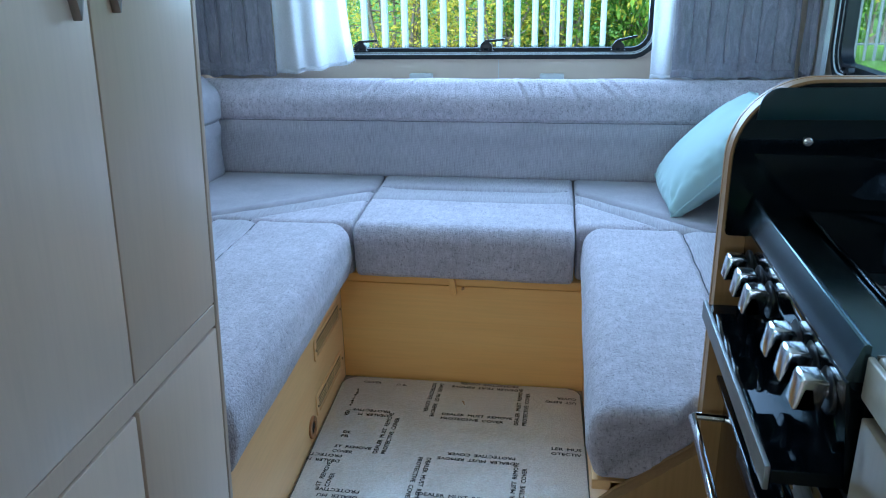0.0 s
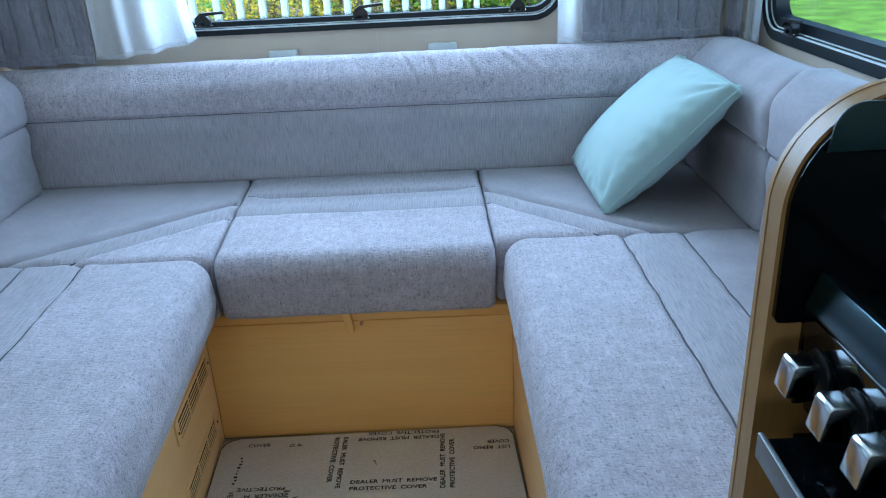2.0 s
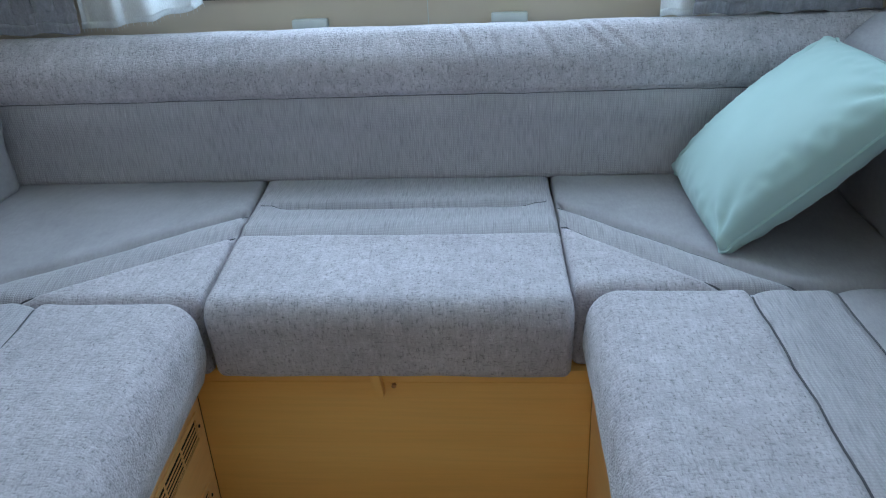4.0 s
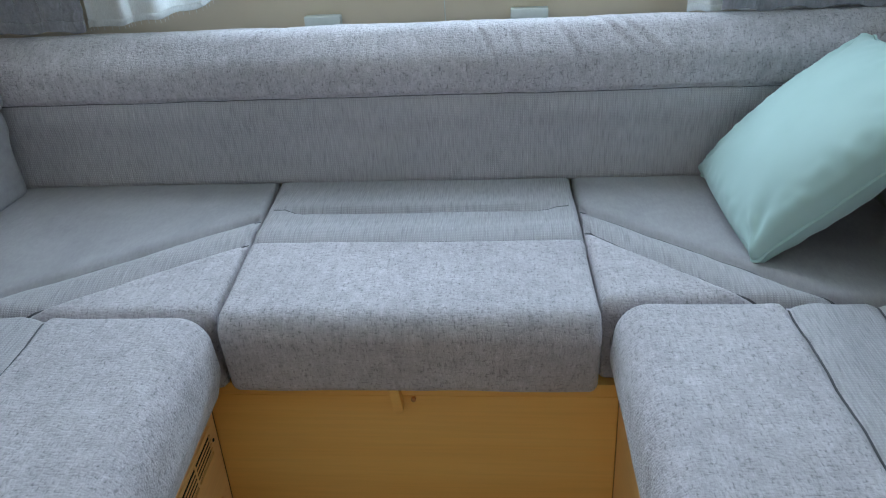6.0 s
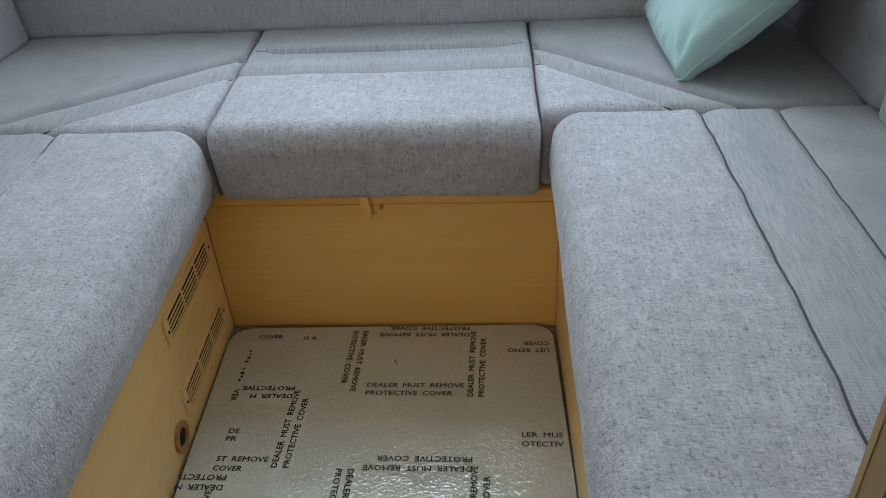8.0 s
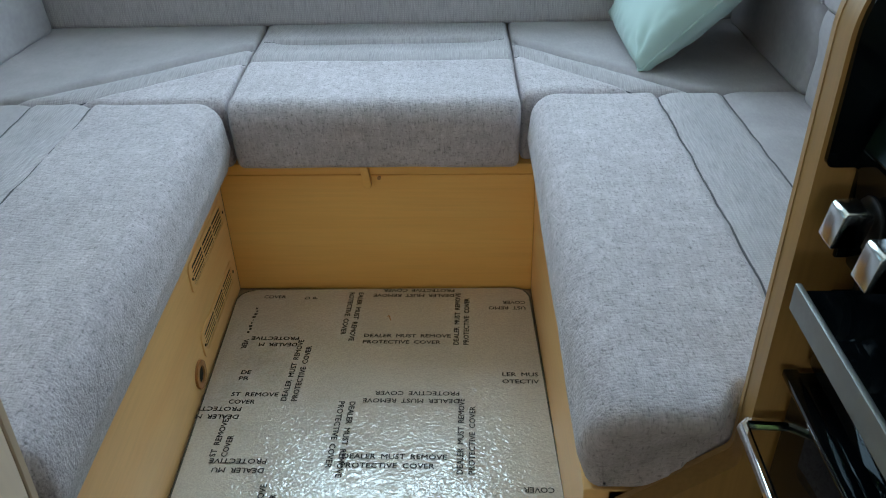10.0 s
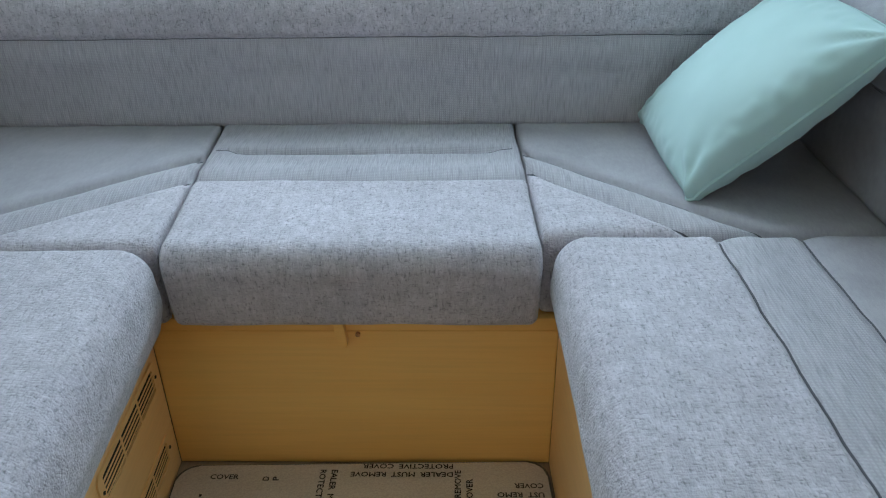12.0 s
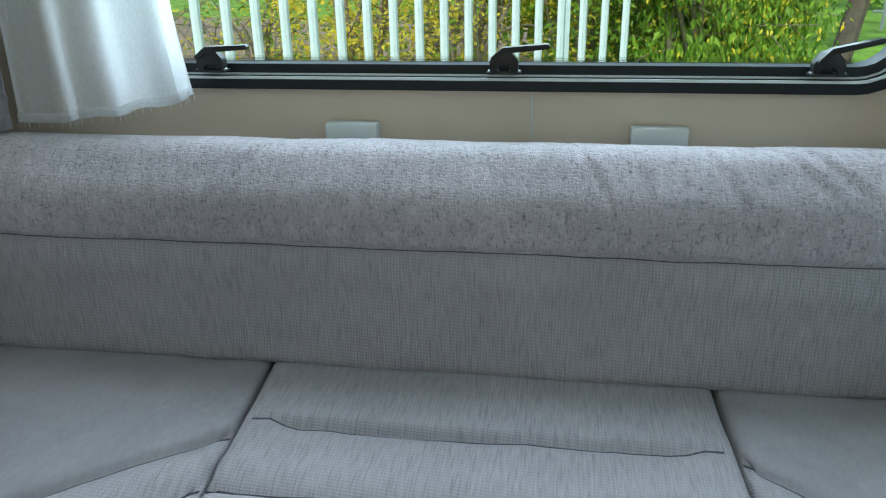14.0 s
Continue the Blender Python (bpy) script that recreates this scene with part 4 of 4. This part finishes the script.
def floor_print(body, x, y, turn):
    """One printed line, about 10 mm a letter."""
    cu = bpy.data.curves.new("print", 'FONT')
    cu.body, cu.size, cu.offset = body, 0.0155, 0.0
    cu.space_word = 1.8
    cu.resolution_u = 2
    t = bpy.data.objects.new("print_line", cu)
    scene.collection.objects.link(t)
    bpy.context.view_layer.update()
    me = bpy.data.meshes.new_from_object(t.evaluated_get(bpy.context.evaluated_depsgraph_get()))
    bpy.data.objects.remove(t)
    wide = max(v.co.x for v in me.vertices)
    bm = bmesh.new()
    for k, (dx, dy) in enumerate(((0, 0), (0.0003, 0), (-0.0003, 0), (0, 0.0003), (0, -0.0003))):
        first = len(bm.verts)
        bm.from_mesh(me)
        bm.verts.ensure_lookup_table()
        for v in bm.verts[first:]:
            v.co = (v.co.x * 0.0102 * len(body) / wide + dx, v.co.y + dy, 0.00006 * k)
    bm.to_mesh(me)
    bm.free()
    me.materials.clear()
    me.materials.append(INK)
    o = new("print_line", me)
    o.parent = carpet
    o.matrix_parent_inverse = Matrix.Translation(-Vector(carpet.location))
    o.matrix_basis = pose(x, y, 0.0, 0, 0, turn)
    return o


TOP, LOW = "DEALER MUST REMOVE", "PROTECTIVE COVER"


def print_block(x, y, turn, top=TOP, low=LOW, gap=0.0205):
    """Two printed lines; x, y: the start of the first one."""
    a = radians(turn)
    floor_print(top, x, y, turn)
    if low:
        floor_print(low, x + gap * math.sin(a), y - gap * math.cos(a), turn)


print_block(-0.010, 1.949, 0)
print_block(0.191, 1.925, 90)
print_block(0.178, 2.104, 180, TOP, LOW, 0.0195)
print_block(-0.040, 2.110, -90, "EALER MUST REMOVE", "ROTECTIVE COVER")
print_block(0.197, 1.765, 180)
print_block(0.206, 1.583, 90)
print_block(-0.011, 1.757, -90)
print_block(-0.006, 1.616, 0)
print_block(-0.134, 1.755, 90)
print_block(-0.145, 1.928, 180, "DEALER M", "PROTECTIVE")
print_block(-0.244, 1.768, 0, "ST REMOVE", "COVER")
print_block(-0.242, 1.831, 0, "DE", "PR", 0.018)
print_block(-0.262, 1.940, -90, "VER", "")
floor_print("COVER", -0.256, 2.086, 0)
print_block(-0.150, 2.082, 90, "D", "P", 0.018)
print_block(0.336, 2.058, 180, "UST REMO", "COVER")
print_block(0.278, 1.831, 0, "LER MUS", "OTECTIV")
print_block(-0.213, 1.718, 180, "DEALER M", "PROTECTI")
print_block(-0.230, 1.615, 90, "ST REMOVE", "COVER")
print_block(-0.135, 1.591, 180, "DEALER MU", "PROTECTIVE")
print_block(-0.123, 1.495, 90, "REMOVE", "OVER")
print_block(0.359, 1.558, 180, "COVER", "")

# worn print by the left edge: a run of short dashes
for k in range(9):
    part("print_dash", box(-0.262 + 0.002 * math.sin(k * 2.1), -0.2575 + 0.002 * math.sin(k * 1.3), 1.962 + 0.0105 * k, 1.9665 + 0.0105 * k, -0.0006, 0.0001), INK, carpet)
shaving = thing("wood_shaving", (0.038, 2.011, 0.0), "tiny dark curled wood shaving lying on the film", "debris")
part("curl", tube([(0.034, 2.016, 0.0015), (0.036, 2.019, 0.003), (0.039, 2.016, 0.0045), (0.041, 2.009, 0.003), (0.043, 2.004, 0.0015)], [0.0006, 0.0011, 0.0013, 0.0011, 0.0005], 6), KNOT, shaving)

# ---- wardrobe beside the lounge ----
wardrobe = thing("wardrobe", (-0.6, 0.69, 0), "tall pale wood-effect wardrobe with flush doors above and below", "wardrobe")
part("carcass", box(-1.005, -0.219, 0.02, 1.186, -0.012, 1.925, 0.002, 1), CREAM, wardrobe)
part("edge_post", box(-0.2185, -0.200, 1.177, 1.188, 0.0, 1.92, 0.0015, 1), EDGE, wardrobe)
part("mid_rail", box(-0.2185, -0.201, 0.03, 1.1755, 0.6045, 0.6375, 0.001, 1), CREAM, wardrobe)


def wardrobe_door(y0, y1, z0, z1, hy):
    d = part("door", box(-0.2185, -0.200, y0, y1, z0, z1, 0.002), CREAM, wardrobe)
    if hy is not None:
        bm = prism(round_poly([(hy - 0.019, 1.185, 0.004), (hy - 0.0155, 1.115, 0.02), (hy - 0.001, 1.0565, 0), (hy + 0.001, 1.0565, 0), (hy + 0.0155, 1.115, 0.02), (hy + 0.019, 1.185, 0.004)], 5), "x", -0.2005, -0.190, 0.0015)
        h = part("door_handle", bm, PULL, d, "dull metal pointed pull")
        h.matrix_parent_inverse = Matrix.Identity(4)
    return d


for y0, y1, hy in ((0.500, 0.9588, 0.932), (0.9616, 1.1750, 1.000), (0.04, 0.4972, None)):
    wardrobe_door(y0, y1, 0.6400, 1.90, hy)
    wardrobe_door(y0, y1 - (0.004 if y1 < 1 else 0), 0.06, 0.6005, None)

# it stands a little out of true, as the floor falls forwards
for o in wardrobe.children_recursive:
    for v in o.data.vertices:
        x, y, z = v.co
        v.co = (x + 0.048 * (z - 0.53) if x > -0.9 else x, y, z + 0.062 * (y - 1.18) if 0.1 < z < 1.5 else z)

# ---- cooker and its end panel ----
panel = thing("end_panel", (0.75, 1.26, 0), "wood-edged cooker end panel with a curved top and black lining", "panel")
prof = round_poly([(0.503, 0.40, 0.02), (0.503, 0.948, 0.105), (1.008, 0.952, 0.0), (1.008, -0.01, 0.0), (0.356, -0.01, 0.0), (0.356, 0.275, 0.02), (0.386, 0.305, 0.02)], 20)
# paler edge board, darker facing: the rim's light is in the two colours
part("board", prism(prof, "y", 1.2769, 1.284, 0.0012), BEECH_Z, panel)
part("facing", prism([(u + 0.0008 if u < 0.52 else u, v - (0.0008 if v > 0.9 else 0)) for u, v in prof], "y", 1.2515, 1.2767, 0.0008), FACING_SHADED, panel, "brown facing board, coloured darker as the shaded side")
lin = round_poly([(0.5075, 0.745, 0.006), (0.5075, 0.9435, 0.101), (1.004, 0.9475, 0.0), (1.004, 0.66, 0.0), (0.535, 0.66, 0.0), (0.535, 0.745, 0.006)], 12)
part("lining", prism(lin, "y", 1.2455, 1.2515, 0.001), ENAMEL, panel, "gloss black heat shield")
band = round_poly([(0.530, 0.899, 0.0), (0.536, 0.9385, 0.05), (1.003, 0.9430, 0.0), (1.003, 0.903, 0.0)], 8)
part("top_band", prism(band, "y", 1.2425, 1.2453, 0.0008), BAND, panel, "dark steel band along the top of the shield")
part("screw_cap", prism([(0.594 + 0.006 * math.cos(a * math.pi / 6), 0.872 + 0.006 * math.sin(a * math.pi / 6)) for a in range(12)], "y", 1.241, 1.247, 0.0015), CHROME, panel)

cooker = thing("cooker", (0.77, 1.02, 0), "black and steel gas cooker with six chrome knobs", "cooker")
part("body", box(0.556, 1.005, 0.822, 1.2445, -0.012, 0.765, 0.003), PLASTIC, cooker)
part("glass_lid", box(0.603, 1.005, 0.826, 1.2435, 0.777, 0.784, 0.002), LIDGLASS, cooker, "gloss black glass hob lid")
part("hob_tray", box(0.5445, 1.005, 0.824, 1.2445, 0.764, 0.774, 0.002), DARKSTEEL, cooker)
bm = prism(round_poly([(0.527, 0.764, 0.003), (0.538, 0.798, 0.002), (0.5435, 0.797, 0.001), (0.544, 0.764, 0.001)]), "y", 0.818, 1.236, 0.001)
part("front_trim", bm, DARKSTEEL, cooker, "dark steel guard strip")
bm = prism(round_poly([(0.530, 0.763, 0.003), (0.544, 0.655, 0.003), (0.56, 0.655, 0.0), (0.56, 0.763, 0.0)]), "y", 0.822, 1.243, 0.001)
part("control_panel", bm, ENAMEL, cooker)


def knob(y, z):
    """A chrome hood on a black collar; x is the axis."""
    arch = round_poly([(-0.013, -0.016, 0.002), (-0.0075, -0.016, 0.001), (-0.0060, 0.007, 0.003), (0.0040, 0.007, 0.003), (0.0045, -0.016, 0.001),
                       (0.0105, -0.016, 0.002), (0.015, 0.010, 0.003), (0.012, 0.0155, 0.004), (-0.008, 0.0155, 0.005)], 3)
    bm = prism(arch, "y", -0.0125, 0.0125, 0.0018)
    m = Matrix.Translation(Vector((0.515, y, z)))
    hood = part("knob", bm, KNOBSTEEL, cooker, "polished chrome knob")
    hood.matrix_basis = m
    ringp = lambda r: [(r * math.cos(a * math.pi / 10), r * math.sin(a * math.pi / 10)) for a in range(20)]
    for nm, r, a, b, mt in (("spindle", 0.008, 0.009, 0.024, CHROME), ("core", 0.0062, -0.006, 0.0105, PLASTIC), ("collar", 0.0215, 0.0165, 0.022, PLASTIC)):
        c = part(nm, prism(ringp(r), "x", a, b, 0.001), mt, cooker)
        c.parent = hood
        c.matrix_parent_inverse = Matrix.Identity(4)
    return hood


for y, z in ((1.208, 0.716), (1.146, 0.718), (1.090, 0.720), (0.972, 0.726), (0.916, 0.730), (0.866, 0.730)):
    knob(y, z)
part("grill_shelf", box(0.4835, 0.556, 0.824, 1.182, 0.658, 0.672, 0.001, 1), ENAMEL, cooker)
part("grill_rail", box(0.478, 0.483, 0.822, 1.184, 0.653, 0.677, 0.0008), SATIN, cooker, "brushed steel grill door edge")
part("grill_door", box(0.538, 0.558, 0.824, 1.243, 0.545, 0.630, 0.002), ENAMEL, cooker)
part("oven_door", box(0.530, 0.558, 0.824, 1.243, 0.06, 0.535, 0.003), ENAMEL, cooker)
part("oven_door_edge", box(0.516, 0.530, 0.824, 1.243, 0.531, 0.539, 0.002), ENAMEL, cooker)
part("oven_handle", tube([(0.530, 1.234, 0.475), (0.493, 1.236, 0.475), (0.488, 1.231, 0.475), (0.488, 0.838, 0.475), (0.493, 0.833, 0.475), (0.530, 0.834, 0.475)], 0.006, 10), CHROME, cooker, "chrome oven door handle")

unit = thing("kitchen_unit", (0.77, 0.1, 0), "cream kitchen base unit beside the cooker", "cabinet")
part("carcass", box(0.5585, 1.005, -0.9, 0.812, -0.012, 0.748, 0.002), UNITDOOR, unit)
for y0, y1 in ((0.33, 0.805), (-0.15, 0.325), (-0.89, -0.155)):
    part("door", box(0.5395, 0.558, y0, y1, 0.06, 0.741, 0.002), UNITDOOR, unit)
top = thing("worktop", (0.77, 0.1, 0.75), "cream laminate kitchen worktop", "worktop")
part("slab", box(0.5465, 1.005, -0.92, 0.816, 0.7505, 0.791, 0.006, 3), WORKTOP, top)
part("edge_strip", box(0.5400, 0.5460, -0.92, 0.8155, 0.7515, 0.7895, 0.0025, 3), WORKTOP, top)
part("end_strip", box(0.548, 1.004, 0.8165, 0.8178, 0.7515, 0.7895, 0.0005, 1), STEEL, top, "thin steel joint strip beside the cooker")

# ---- outdoors ----
GZ = -0.42
bm = bmesh.new()
NG = 60
span = [(-1 + 2 * i / NG) for i in range(NG + 1)]
warp = lambda s: math.copysign(abs(s) ** 3 * 300 + abs(s) * 6, s)
gv = [[bm.verts.new((warp(a), warp(b), GZ + (0.05 * noise.noise(Vector((warp(a) * 0.3, warp(b) * 0.3, 0))) if abs(warp(a)) + abs(warp(b)) > 5 else 0))) for b in span] for a in span]
for i in range(NG):
    for j in range(NG):
        bm.faces.new((gv[i][j], gv[i + 1][j], gv[i + 1][j + 1], gv[i][j + 1]))
tagged(part("ground", bm, GRASS), "rough green grass round the caravan", "grass", kind="structure")

bm = bmesh.new()
bv = [[bm.verts.new((-8 + 8.3 * i / 24, 7.1 + 10 * j / 24, GZ + 0.012 + (0.10 * abs(noise.noise(Vector((i * 0.5, j * 0.5, 3)))) if 0 < i < 24 and 0 < j < 24 else -0.02))) for j in range(25)] for i in range(25)]
for i in range(24):
    for j in range(24):
        bm.faces.new((bv[i][j], bv[i + 1][j], bv[i + 1][j + 1], bv[i][j + 1]))
tagged(part("planting_bed", bm, SOIL), "bare brown planting bed under the shrubs", "soil", kind="structure")


def palisade(x0, y0, angle, n, pitch, label="white galvanised palisade fence outside the rear window", mat=FENCEMAT, high=2.35):
    """Upright pales on two rails; runs to the left of its end post."""
    f = thing("palisade_fence", (x0, y0, GZ), label, "fence")
    ca, sa = math.cos(angle), math.sin(angle)
    pale = round_poly([(-0.026, 0.012, 0.0), (-0.011, 0.0, 0.0), (0.011, 0.0, 0.0), (0.026, 0.012, 0.0), (0.026, 0.016, 0), (0.0, 0.006, 0), (-0.026, 0.016, 0)])
    bm = prism(pale, "z", GZ + 0.03, GZ + high)
    finish(bm, False)
    me = bpy.data.meshes.new("pale")
    bm.to_mesh(me)
    bm.free()
    me.materials.append(mat)
    for i in range(n):
        o = new("pale", me)
        o.parent = f
        o.matrix_parent_inverse = Matrix.Translation(-Vector(f.location))
        o.matrix_basis = pose(x0 - i * pitch * ca, y0 - i * pitch * sa, 0, 0, 0, math.degrees(angle))
    for z in (GZ + 0.3, GZ + high - 0.35):
        bm = tube([(x0 + 0.1 * ca, y0 + 0.1 * sa + 0.03, z), (x0 - n * pitch * ca, y0 - n * pitch * sa + 0.03, z)], 0.022, 6)
        part("rail", bm, mat, f)
    for i in range(3, n + 1, 18):
        bm = box(-0.025, 0.025, 0.05, 0.10, GZ, GZ + high - 0.15, 0.004)
        p = part("post", bm, mat, f)
        p.matrix_basis = pose(x0 - i * pitch * ca + 0.05, y0 - i * pitch * sa, 0, 0, 0, math.degrees(angle))
    return f


palisade(0.493, 6.846, radians(28.5), 30, 0.152)


def leaves(bm_pts, size, rng, droop=0.0):
    """Loose leaf blades at points, each its own small folded quad."""
    verts, faces = [], []
    for p in bm_pts:
        d = Vector((rng.uniform(-1, 1), rng.uniform(-1, 1), rng.uniform(-0.8, 0.6) - droop)).normalized()
        s = d.cross(Vector((rng.uniform(-1, 1), rng.uniform(-1, 1), rng.uniform(-1, 1)))).normalized()
        L = size * rng.uniform(0.5, 1.4)
        W = L * rng.uniform(0.16, 0.30)
        up = d.cross(s) * W * 0.4
        k = len(verts)
        verts += [p, p + d * L * 0.45 + s * W + up, p + d * L - Vector((0, 0, L * 0.15 * droop)), p + d * L * 0.45 - s * W + up]
        faces += [(k, k + 1, k + 2), (k, k + 2, k + 3)]
    return verts, faces


def bush(x, y, w, d, h, seed, green, yellow, size=0.075, label="leafy shrub with yellow flecks behind the fence", group="shrubs behind the fence", droop=0.0):
    rng = random.Random(seed)
    b = thing("shrub", (x, y, GZ), label, "shrub", group)
    bm = bmesh.new()
    tips = []
    for i in range(9):
        a = rng.uniform(0, 6.28)
        r = rng.uniform(0.3, 1)
        top = Vector((x + math.cos(a) * w * 0.5 * r, y + math.sin(a) * d * 0.5 * r, GZ + h * rng.uniform(0.6, 0.98)))
        base = Vector((x + rng.uniform(-0.2, 0.2), y + rng.uniform(-0.2, 0.2), GZ - 0.02))
        midp = base.lerp(top, 0.5) + Vector((rng.uniform(-0.1, 0.1), rng.uniform(-0.1, 0.1), 0.15))
        tube([base, midp, top], [0.03, 0.018, 0.006], 5, bm)
        tips += [base.lerp(midp, 0.6), midp, midp.lerp(top, 0.5), top]
    for i in range(60):
        p = rng.choice(tips)
        q = p + Vector((rng.gauss(0, 0.35), rng.gauss(0, 0.3), rng.uniform(-0.2, 0.4)))
        if q.z > GZ:
            tube([p, p.lerp(q, 0.5) + Vector((0, 0, 0.04)), q], [0.007, 0.006, 0.003], 4, bm)
    part("stems", bm, TWIG, b)
    clumps = []
    for i in range(70):
        u = Vector((rng.gauss(0, 1), rng.gauss(0, 1), rng.gauss(0, 1))).normalized() * rng.uniform(0.45, 1.0)
        clumps.append((Vector((x + u.x * w / 2, y + u.y * d / 2, GZ + h * 0.5 + u.z * h * 0.5)), rng.uniform(0.14, 0.34)))
    for nm, n, mt, sz in (("leaves", green, LEAF, size), ("yellow_leaves", yellow, YELLOW, size * 0.72)):
        if not n:
            continue
        pts = []
        for k in range(n):
            c, r = clumps[int(rng.random() ** (1.0 if mt is LEAF else 1.6) * len(clumps))]
            p = c + Vector((rng.gauss(0, r * 0.5), rng.gauss(0, r * 0.5), rng.gauss(0, r * 0.5)))
            if p.z > GZ + 0.02:
                pts.append(p)
        vs, fs = leaves(pts, sz, rng, droop)
        me = bpy.data.meshes.new(nm)
        me.from_pydata([tuple(v) for v in vs], [], fs)
        me.materials.append(mt)
        o = new(nm, me)
        o.parent = b
        o.matrix_parent_inverse = Matrix.Translation(-Vector(b.location))
        o["kind"] = "stuff"
    return b


bush(-2.9, 8.9, 1.6, 1.0, 1.2, 1, 600, 900, 0.06)
bush(-1.7, 8.5, 1.6, 1.1, 2.2, 2, 900, 6500, 0.06)
bush(-0.7, 8.3, 1.6, 1.1, 2.4, 3, 1500, 8000, 0.06)
bush(0.25, 8.4, 1.5, 1.2, 2.7, 4, 8500, 4500, 0.062)
bush(1.1, 8.2, 1.4, 1.2, 2.8, 5, 15000, 2200, 0.066, droop=1.2)
bush(1.62, 8.5, 1.2, 1.2, 2.7, 6, 14000, 4500, 0.066, droop=1.0)
bush(0.8, 9.6, 2.6, 1.2, 3.2, 7, 6000, 300, 0.09)
bush(-1.2, 9.8, 2.4, 1.2, 2.6, 8, 1200, 1500)


def tree(x, y, h, seed):
    rng = random.Random(seed)
    t = thing("tree", (x, y, GZ), "leaning grey-brown tree on the grass behind the fence", "tree")
    bm = bmesh.new()
    pts = [Vector((x + 0.02 * math.sin(k) + 0.10 * k, y, GZ + h * k / 6)) for k in range(7)]
    tube(pts, [0.12 - 0.013 * k for k in range(7)], 9, bm)
    part("trunk", bm, BARK, t)
    tips = []
    bm = bmesh.new()
    for k in range(14):
        b0 = pts[2 + k % 5]
        a = rng.uniform(0, 6.28)
        L = rng.uniform(0.8, 1.7)
        e = b0 + Vector((math.cos(a) * L, math.sin(a) * L, rng.uniform(0.2, 1.0)))
        m2 = b0.lerp(e, 0.5) + Vector((0, 0, 0.15))
        tube([b0, m2, e], [0.04, 0.025, 0.008], 5, bm)
        tips += [m2, e, m2.lerp(e, 0.5)]
    part("limbs", bm, BARK, t)
    P = []
    for p in tips:
        for k in range(70):
            P.append(p + Vector((rng.gauss(0, 0.3), rng.gauss(0, 0.3), rng.gauss(0, 0.25))))
    vs, fs = leaves(P, 0.08, rng)
    me = bpy.data.meshes.new("crown")
    me.from_pydata([tuple(v) for v in vs], [], fs)
    me.materials.append(LEAF)
    o = new("crown", me)
    o.parent = t
    o.matrix_parent_inverse = Matrix.Translation(-Vector(t.location))


tree(3.15, 11.0, 4.5, 21)

# a second run of fence across the grass, and trees beyond it
palisade(17.5, 15.0, radians(2), 80, 0.16, "grey palisade fence far across the grass", FENCEFAR, 1.7)
bush(6.5, 18.5, 6.0, 2.0, 4.5, 31, 5000, 500, 0.16, "tall hedge beyond the far fence", "hedge beyond the fence")
bush(12.0, 19, 6.0, 2.0, 4.5, 32, 5000, 500, 0.16, "tall hedge beyond the far fence", "hedge beyond the fence")
bush(18.0, 18.5, 7.0, 2.0, 4.0, 33, 5000, 500, 0.16, "tall hedge beyond the far fence", "hedge beyond the fence")
